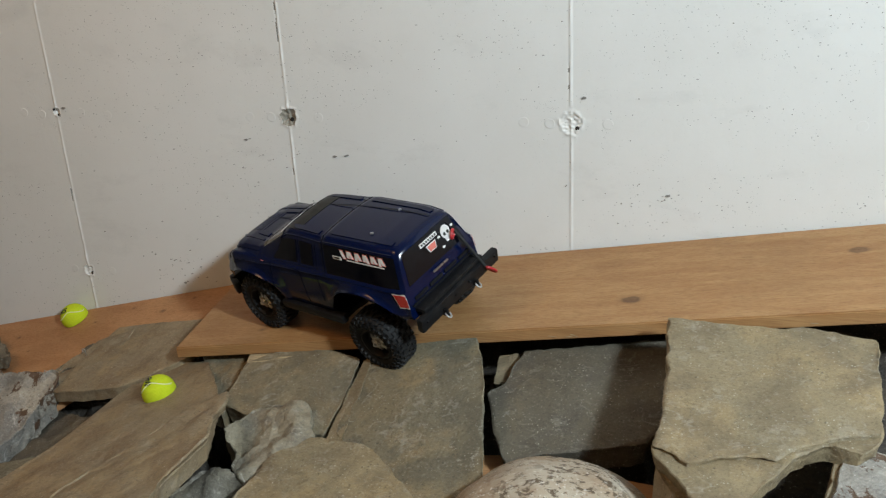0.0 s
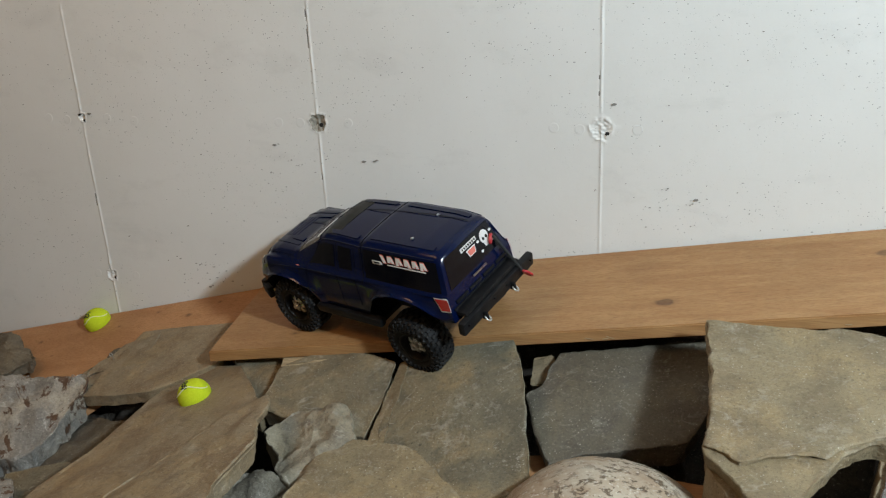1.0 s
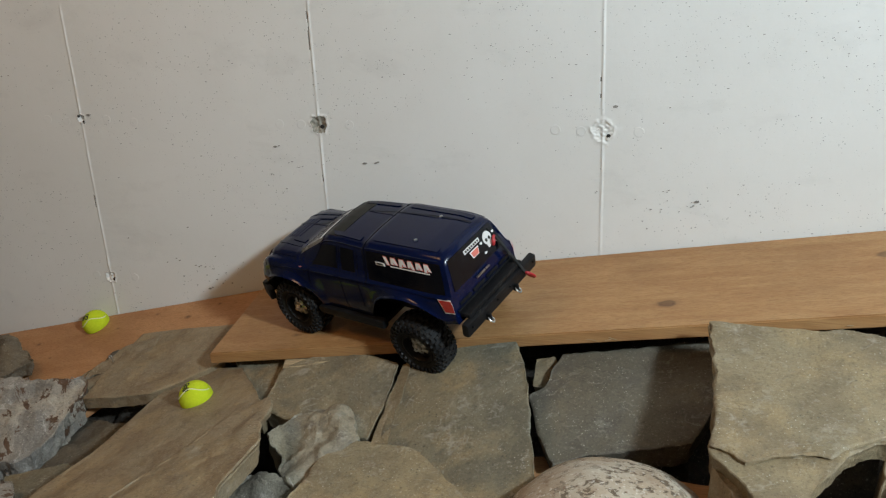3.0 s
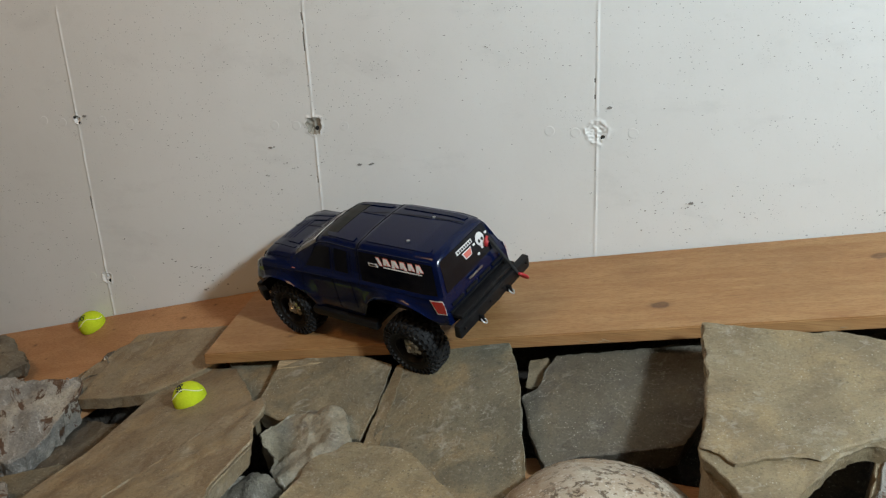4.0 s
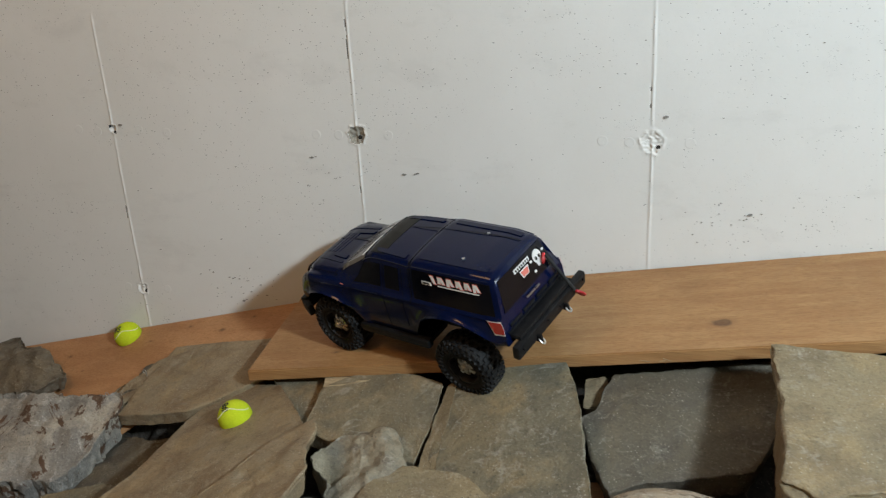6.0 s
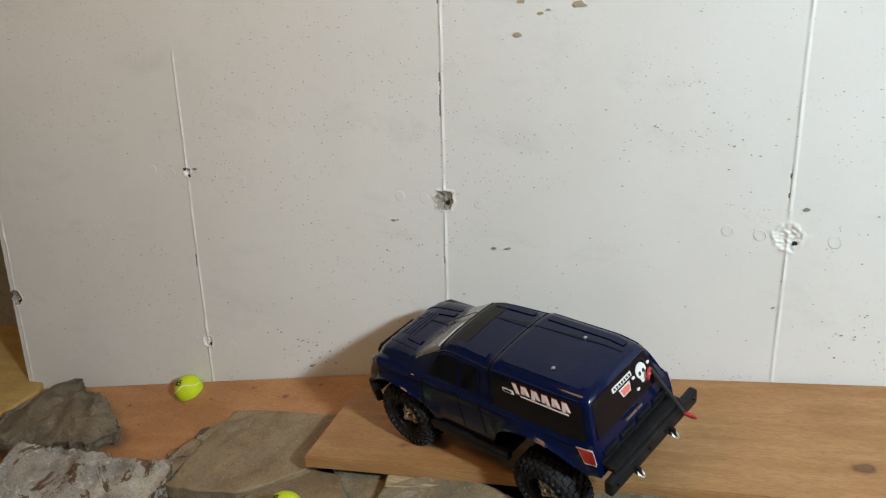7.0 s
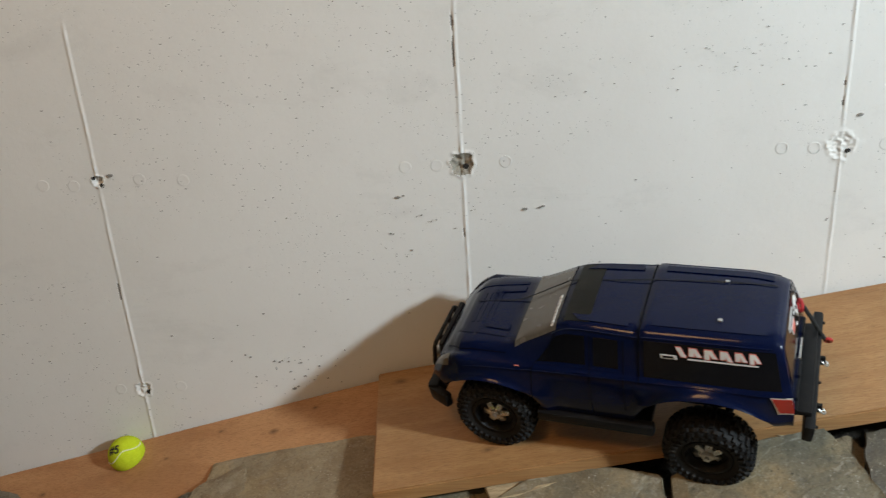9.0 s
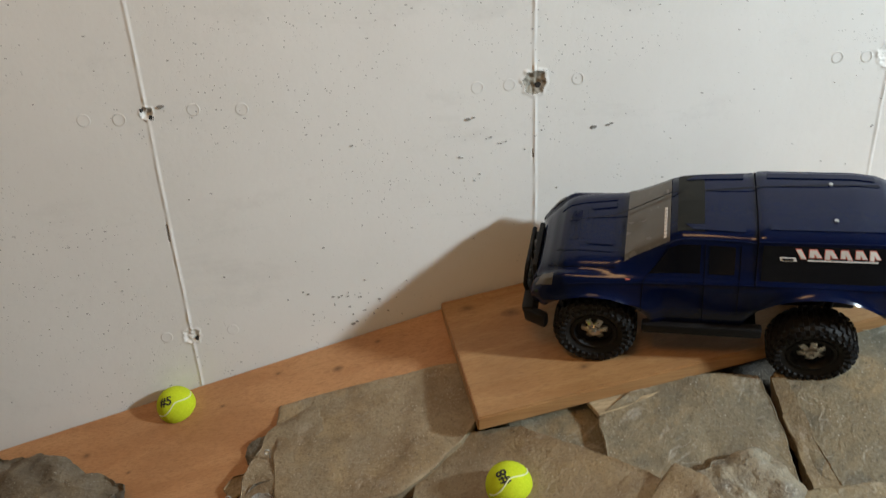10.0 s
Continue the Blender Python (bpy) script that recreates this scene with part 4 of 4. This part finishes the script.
# glass
shield = bmesh.new()
grid = []
for i in range(11):
    x = 0.112 - 0.062 * i / 10
    line = []
    for k in range(17):
        v = 5.35 + (8 - 5.35) * min(k, 16 - k) / 8
        line.append(shield.verts.new(out(x, v, 1 if k <= 8 else -1, 0.0008)))
    grid.append(line)
for i in range(10):
    for k in range(16):
        shield.faces.new((grid[i][k], grid[i + 1][k], grid[i + 1][k + 1], grid[i][k + 1]))
windshield = part("windshield", shield, M_SHIELD, truck, "greyish dusty windshield")
for side in (1, -1):
    patch("side_window", ((0.078, 4.15), (0.008, 4.15), (0.008, 4.92), (0.050, 4.92)), M_SMOKE, 0.0008, "black front side window", side)
    patch("side_window", ((-0.004, 4.15), (-0.038, 4.15), (-0.038, 4.92), (-0.004, 4.92)), M_SMOKE, 0.0008, "black rear side window", side)
    panel = patch("cap_window", ((-0.073, 4.02), (-0.250, 4.02), (-0.250, 4.97), (-0.073, 4.97)), M_SMOKE, 0.0008, "black side panel of the camper cap", side)
    # the maker's mark on the cap: plain slanted strokes and bars
    for k in range(11):
        x = -0.122 - 0.0098 * k
        lean = (-0.008, -0.0005)[k % 2]
        low = 4.70 if k % 3 else 4.665
        patch("logo_rim", ((x + 0.0010, low - 0.02), (x - 0.0070, low - 0.02), (x - 0.0070 - lean, 4.915), (x + 0.0010 - lean, 4.915)), M_PINK, 0.0013, "pale red rim of a slanted stroke", side, 2, 2, panel)
        patch("logo_stroke", ((x, low), (x - 0.0060, low), (x - 0.0060 - lean, 4.895), (x - lean, 4.895)), M_WHITE, 0.0018, "white slanted stroke", side, 2, 2, panel)
    patch("logo_bar", ((-0.130, 4.60), (-0.222, 4.60), (-0.222, 4.63), (-0.130, 4.63)), M_WHITE, 0.0016, "thin white bar", side, 4, 1, panel)
    patch("badge", ((-0.096, 4.58), (-0.117, 4.58), (-0.115, 4.68), (-0.094, 4.68)), M_WHITE, 0.0016, "small white outlined badge", side, 2, 1, panel)
    patch("badge_inset", ((-0.099, 4.605), (-0.113, 4.605), (-0.111, 4.655), (-0.097, 4.655)), M_SMOKE, 0.0021, "", side, 2, 1, panel)
    # door gaps, handles, ribs and the lamp
    strip("door_gap", ((0.088, 0.2), (0.088, 2.0), (0.082, 4.0), (0.050, 5.0)), 0.0006, M_LINE, 0.0, side)
    strip("door_gap", ((0.002, 0.2), (0.002, 4.95)), 0.0006, M_LINE, 0.0, side)
    strip("door_gap", ((-0.045, 1.0), (-0.045, 4.95)), 0.0006, M_LINE, 0.0, side)
    strip("cap_gap", ((-0.066, 2.9), (-0.066, 5.0), (-0.066, 8.0)), 0.0013, M_LINE, -0.0004, side)
    strip("belt_line", ((0.19, 2.6), (0.09, 2.9), (-0.06, 3.0), (-0.255, 3.0)), 0.0008, M_BLUE, 0.0006, side)
    strip("window_trim", ((0.082, 4.05), (0.004, 4.05), (-0.04, 4.05)), 0.0006, M_BLUE, 0.0002, side)
    strip("drip_rail", ((0.056, 5.1), (0.02, 5.25), (-0.05, 5.25), (-0.064, 5.2)), 0.0013, M_BLUE, 0.0006, side)
    strip("cap_rail", ((-0.07, 5.15), (-0.245, 5.15)), 0.0014, M_BLUE, 0.0004, side)
    patch("door_handle", ((0.018, 3.1), (0.006, 3.1), (0.006, 3.35), (0.018, 3.35)), M_BLUE, 0.0022, "", side, 2, 1)
    patch("roof_rib", ((0.018, 6.1), (-0.05, 6.1), (-0.05, 6.45), (0.030, 6.45)), M_BLUE, 0.0018, "", side, 8, 2)
    patch("roof_rib", ((-0.082, 6.2), (-0.236, 6.2), (-0.236, 6.55), (-0.082, 6.55)), M_BLUE, 0.0016, "", side, 10, 2)
    patch("hood_line", ((0.225, 6.6), (0.130, 6.4), (0.130, 6.55), (0.225, 6.75)), M_BLUE, 0.0012, "", side, 8, 1)
    strip("hood_gap", ((0.236, 5.5), (0.2, 5.3), (0.125, 5.2)), 0.0007, M_LINE, 0.0, side)
    patch("hood_vent", ((0.168, 6.85), (0.130, 6.75), (0.130, 7.05), (0.168, 7.15)), M_BLUE, 0.0018, "", side, 4, 2)
    patch("fender_badge", ((0.110, 3.05), (0.103, 3.05), (0.103, 3.25), (0.110, 3.25)), M_PINK, 0.0012, "small red and white fender badge", side, 2, 1)
    patch("headlamp", ((0.248, 2.6), (0.222, 2.6), (0.222, 4.2), (0.244, 4.2)), M_SHIELD, 0.0012, "grey clear headlamp", side, 4, 3)
    lamp = patch("tail_lamp_rim", ((-0.243, 2.2), (-0.262, 2.2), (-0.262, 3.0), (-0.234, 3.0)), M_WHITE, 0.0010, "thin white lamp outline", side, 4, 3)
    patch("tail_lamp", ((-0.2445, 2.27), (-0.262, 2.27), (-0.262, 2.93), (-0.2362, 2.93)), M_LENS, 0.0016, "red tail lamp", side, 4, 3, lamp)
    # bolts that hold the shell
    for x, v in ((-0.166, 7.0 if side == -1 else 6.8),):
        part("body_pin", disc_bm(0.0032, 0.003, 10, 0.0006), M_STEEL, truck, "small bright body pin", m=Matrix.Translation(out(x, v, side, 0.0012)))
# dark film over the front of the roof, hood scoop and its slats
for side in (1, -1):
    patch("sunroof_film", ((0.040, 6.05), (0.004, 6.05), (0.004, 8.0), (0.040, 8.0)), M_MATTE, 0.0007, "dark dusty film on the cab roof", side, 4, 6)
for k in range(4):
    for side in (1, -1):
        patch("scoop_slat", ((0.196 - 0.009 * k, 7.15), (0.191 - 0.009 * k, 7.15), (0.191 - 0.009 * k, 8), (0.196 - 0.009 * k, 8)), M_BLUE, 0.0007, "", side, 2, 2)
for k in range(9):
    patch("banner_stroke", ((0.058, 5.9 + 0.22 * k), (0.0545, 5.9 + 0.22 * k), (0.0545, 6.06 + 0.22 * k), (0.058, 6.06 + 0.22 * k)), M_WHITE, 0.0016, "", 1, 1, 1, windshield)


# the tail: window, stickers, trim bars
def tail(y, z, lift=0.0012):
    return Vector((-0.262 + 0.020 * min(1.0, max(0.0, (z - 0.105) / 0.085)) - lift, y, z))


def tail_panel(name, points, material, lift, label="", parent=None, rounds=0):
    bm = bmesh.new()
    a = [bm.verts.new(tail(y, z, lift)) for y, z in points]
    b = [bm.verts.new(tail(y, z, lift - 0.001)) for y, z in points]
    bm.faces.new(a)
    for k in range(len(a)):
        j = (k + 1) % len(a)
        bm.faces.new((a[k], a[j], b[j], b[k]))
    return part(name, bm, material, parent or truck, label, smooth=False)


def oval(y, z, ry, rz, count=18, wob=0.0):
    return [(y + ry * math.cos(k * math.tau / count) * (1 + wob * math.sin(3 * k * math.tau / count)), z + rz * math.sin(k * math.tau / count)) for k in range(count)]


glass = tail_panel("rear_window", ((-0.078, 0.124), (0.078, 0.124), (0.071, 0.150), (0.064, 0.176), (-0.064, 0.176), (-0.071, 0.150)), M_SMOKE, 0.0012, "dark rear window of the cap")
skull = tail_panel("skull_sticker", oval(-0.044, 0.156, 0.0115, 0.012), M_WHITE, 0.0020, "white skull sticker", glass)
tail_panel("skull_jaw", ((-0.051, 0.148), (-0.037, 0.148), (-0.039, 0.139), (-0.049, 0.139)), M_WHITE, 0.0022, "", glass)
for dy in (-0.0045, 0.0045):
    tail_panel("skull_eye", oval(-0.044 + dy, 0.154, 0.0028, 0.0032, 10), M_INK, 0.0030, "", skull)
for dy, dz in ((-0.019, 0.008), (0.019, 0.006), (-0.019, -0.010), (0.017, -0.014)):
    tail_panel("bone", oval(-0.044 + dy, 0.150 + dz, 0.0035, 0.0022, 8, 0.2), M_WHITE, 0.0021, "", glass)
tail_panel("white_sticker", ((0.022, 0.169), (-0.024, 0.169), (-0.024, 0.162), (0.022, 0.162)), M_WHITE, 0.0020, "white oblong sticker with dark strokes", glass)
for k in range(7):
    tail_panel("sticker_stroke", ((0.019 - 0.006 * k, 0.1675), (0.0155 - 0.006 * k, 0.1675), (0.0145 - 0.006 * k, 0.1635), (0.018 - 0.006 * k, 0.1635)), M_INK, 0.0026, "", glass)
tail_panel("red_sticker", ((0.010, 0.158), (-0.016, 0.158), (-0.012, 0.145), (0.006, 0.145)), M_WHITE, 0.0020, "small red and white sticker", glass)
tail_panel("red_sticker_field", ((0.0075, 0.1565), (-0.0135, 0.1565), (-0.0105, 0.1465), (0.0045, 0.1465)), M_PINK, 0.0026, "", glass)
for k in range(4):
    part("tailgate_bar", box_bm(0.004, 0.034, 0.0065, 0.001), M_BLACK, truck, "dark ribbed trim on the tailgate", m=Matrix.Translation((-0.263, -0.062 + 0.041 * k, 0.100)))
part("tailgate_trim", box_bm(0.004, 0.176, 0.004, 0.001), M_BLACK, truck, m=Matrix.Translation((-0.2635, 0, 0.091)))
part("tailgate_badge", box_bm(0.003, 0.040, 0.003, 0.0006), M_STEEL, truck, "thin bright badge", m=Matrix.Translation((-0.263, 0.0, 0.116)))
# rear bumper with shackles
bumper = part("rear_bumper", box_bm(0.014, 0.226, 0.027, 0.004), M_BLACK, truck, "wide scuffed black bumper", m=pose(-0.280, -0.010, 0.063, 0, -8, 0))
part("bumper_step", box_bm(0.026, 0.17, 0.008, 0.002), M_BLACK, truck, m=Matrix.Translation((-0.270, 0, 0.082)))
for y in (-0.045, 0.045):
    ring = [(-0.294 - 0.0045 * math.sin(a), y + 0.004 * math.cos(a), 0.050 - 0.0045 * math.sin(a)) for a in [k * math.tau / 14 for k in range(15)]]
    part("shackle", tube_bm(ring, 0.0014, 8), M_STEEL, truck, "bright steel tow shackle")
    part("shackle_mount", box_bm(0.012, 0.005, 0.014, 0.001), M_BLACK, truck, m=Matrix.Translation((-0.289, y, 0.054)))
for y in (-0.1, -0.02, 0.02, 0.1):
    part("bumper_bolt", disc_bm(0.0022, 0.003, 8), M_BLACK, bumper, m=pose(-0.009, y, 0.004, 0, 90, 0))
# tow strap with red hooks, and the thin line over the roof
line = [out(0.20, 7.7, -1, 0.002), out(0.13, 7.6, -1, 0.002), Vector((0.05, -0.022, 0.184)), out(-0.02, 7.3, -1, 0.002), out(-0.066, 7.2, -1, 0.0025), out(-0.16, 7.05, -1, 0.002), out(-0.24, 6.9, -1, 0.002), tail(-0.055, 0.168, 0.003), tail(-0.06, 0.150, 0.004)]
part("winch_line", tube_bm(line, 0.0008, 6), M_CORD, truck, "thin dark line over the roof")
part("tow_strap", tube_bm([tail(-0.062, 0.148, 0.004), (-0.275, -0.070, 0.105), (-0.292, -0.078, 0.064)], 0.003, 8), M_CORD, truck, "black tow strap")
for p, q in ((tail(-0.060, 0.150, 0.004), tail(-0.047, 0.141, 0.006)), (Vector((-0.293, -0.078, 0.064)), Vector((-0.300, -0.092, 0.048)))):
    d = q - p
    loop = [p + d * (0.5 - 0.5 * math.cos(a)) + Vector((-0.003, 0.004, 0.006)) * math.sin(a) for a in [k * math.tau / 16 for k in range(17)]]
    part("tow_hook", tube_bm(loop, 0.0026, 8), M_RED, truck, "red tow hook")
# front bumper, grille and bull bar
part("front_bumper", box_bm(0.020, 0.18, 0.028, 0.006), M_BLACK, truck, "black front bumper", m=pose(0.257, 0, 0.030, 0, 10, 0))
part("bumper_end", box_bm(0.038, 0.014, 0.026, 0.005), M_BLACK, truck, m=pose(0.246, 0.092, 0.026, 0, 0, -25))
part("bumper_end", box_bm(0.038, 0.014, 0.026, 0.005), M_BLACK, truck, m=pose(0.246, -0.092, 0.026, 0, 0, 25))
bar = [(0.258, 0.050, 0.022), (0.267, 0.050, 0.052), (0.262, 0.047, 0.084), (0.261, 0.041, 0.089), (0.261, -0.041, 0.089), (0.262, -0.047, 0.084), (0.267, -0.050, 0.052), (0.258, -0.050, 0.022)]
part("bull_bar", tube_bm(bar, 0.0034, 10), M_BLACK, truck, "black tubular bull bar")
for y in (-0.02, 0.02):
    part("bull_bar_upright", tube_bm([(0.262, y, 0.03), (0.266, y, 0.055), (0.261, y, 0.088)], 0.0028, 8), M_BLACK, truck)
part("grille", box_bm(0.008, 0.10, 0.034, 0.003), M_BLACK, truck, "black grille", m=Matrix.Translation((0.249, 0, 0.078)))
for y in (-0.032, 0.032):
    part("fog_lamp", disc_bm(0.009, 0.008, 16, 0.001), M_STEEL, truck, "round bright lamp on the bull bar", m=pose(0.263, y, 0.062, 0, 90, 0))
# under the shell
part("chassis", box_bm(0.43, 0.066, 0.030, 0.004), M_BLACK, truck, "black chassis under the shell", m=Matrix.Translation((0.0, 0, 0.030)))
part("gearbox", box_bm(0.11, 0.055, 0.035, 0.008), M_BLACK, truck, m=Matrix.Translation((0.01, 0, 0.005)))
for side in (1, -1):
    part("rock_slider", box_bm(0.170, 0.016, 0.018, 0.005), M_BLACK, truck, "black side sill bar", m=Matrix.Translation((0.002, 0.098 * side, 0.026)))
    part("inner_sill", box_bm(0.155, 0.055, 0.010, 0.003), M_BLACK, truck, m=Matrix.Translation((0.002, 0.065 * side, 0.022)))
    for x in WHEELS_X:
        part("shock_absorber", tube_bm([(x - 0.018, 0.046 * side, -0.005), (x - 0.03, 0.04 * side, 0.08)], 0.006, 10), M_BLACK, truck)


# wheels
def build_wheel():
    wheel = new("wheel")
    r, w = 0.0595, 0.023
    profile = [(0.034, -0.017), (0.036, -0.021), (0.043, -0.0245), (0.051, -0.0245), (0.0565, -0.0215), (r, -0.0165), (r + 0.0004, -0.0085), (r + 0.0004, -0.0015), (r + 0.0004, 0.0015), (r + 0.0004, 0.0085), (r, 0.0165), (0.0565, 0.0215), (0.051, 0.0245), (0.043, 0.0245), (0.036, 0.021), (0.034, 0.017)]
    bm = bmesh.new()
    n = 56
    rings = [[bm.verts.new((p[0] * math.cos(k * math.tau / n), p[1], p[0] * math.sin(k * math.tau / n))) for p in profile] for k in range(n)]
    lugs = []
    for k in range(n):
        a, b = rings[k], rings[(k + 1) % n]
        for i in range(len(profile)):
            j = (i + 1) % len(profile)
            f = bm.faces.new((a[i], a[j], b[j], b[i]))
            if 3 <= i <= 12 and (k + (0, 1, 0, 1, 1, 0, 0, 1, 0, 1)[i - 3]) % 2 == 0:
                lugs.append(f)
    bmesh.ops.recalc_face_normals(bm, faces=bm.faces)
    bmesh.ops.inset_individual(bm, faces=lugs, thickness=0.0006, depth=0.0034)
    part("tyre", bm, M_RUBBER, wheel, "black knobbly rubber tyre", smooth=False)
    rim = bmesh.new()
    prof = [(0.0345, 0.019), (0.0345, 0.0215), (0.030, 0.0225), (0.0285, 0.0195), (0.0275, 0.012), (0.0345, 0.010)]
    rings = [[rim.verts.new((p[0] * math.cos(k * math.tau / 40), p[1], p[0] * math.sin(k * math.tau / 40))) for p in prof] for k in range(40)]
    for k in range(40):
        a, b = rings[k], rings[(k + 1) % 40]
        for i in range(len(prof)):
            j = (i + 1) % len(prof)
            rim.faces.new((a[i], a[j], b[j], b[i]))
    part("bead_ring", rim, M_BLACK, wheel, "black bead ring")
    face = part("rim", disc_bm(0.0285, 0.004, 32, 0.001), M_BLACK, wheel, "dark dished wheel face", m=pose(0, 0.008, 0, 90))
    for k in range(6):
        a = k * math.tau / 6
        spoke = box_bm(0.015, 0.006, 0.010, 0.0018)
        part("spoke", spoke, M_RIM, wheel, "bright metal spoke", m=Matrix.Rotation(a, 4, "Y") @ pose(0.0125, 0.0118, 0, 0, 0, -14))
    part("hub", disc_bm(0.0085, 0.014, 18, 0.0015), M_RIM, wheel, "bright wheel hub", m=pose(0, 0.014, 0, 90))
    part("hub_nut", disc_bm(0.004, 0.005, 6), M_STEEL, wheel, m=pose(0, 0.0225, 0, 90))
    return wheel


first = build_wheel()
turned = pose(0, 0, 0, 0, 0, 180)
# own tilt of each axle against the shell, and where each wheel stands
STANDS = ((0.157, 0.083, 0.009, 3, 0, 0), (-0.154, 0.087, -0.006, -3, 0, 0), (0.157, -0.105, 0.000, 3, 0, 180), (-0.155, -0.105, 0.004, -3, 0, 180))
for k, (x, y, z, rx, ry, rz) in enumerate(STANDS):
    m = pose(x, y, z, rx, 0, rz) @ pose(0, 0, 0, 0, 23 * k, 0)
    w = first if k == 0 else copy_thing(first, m)
    w.parent = truck
    w.matrix_basis = m
for k, x in enumerate(WHEELS_X):
    part("axle", tube_bm([(x, 0.075, 0.004), (x, -0.095, 0.004)], 0.009, 12), M_BLACK, truck, "black axle tube")
    part("axle_pumpkin", disc_bm(0.02, 0.03, 16, 0.006), M_BLACK, truck, m=pose(x, -0.015, 0.002, 0, 90, 0))
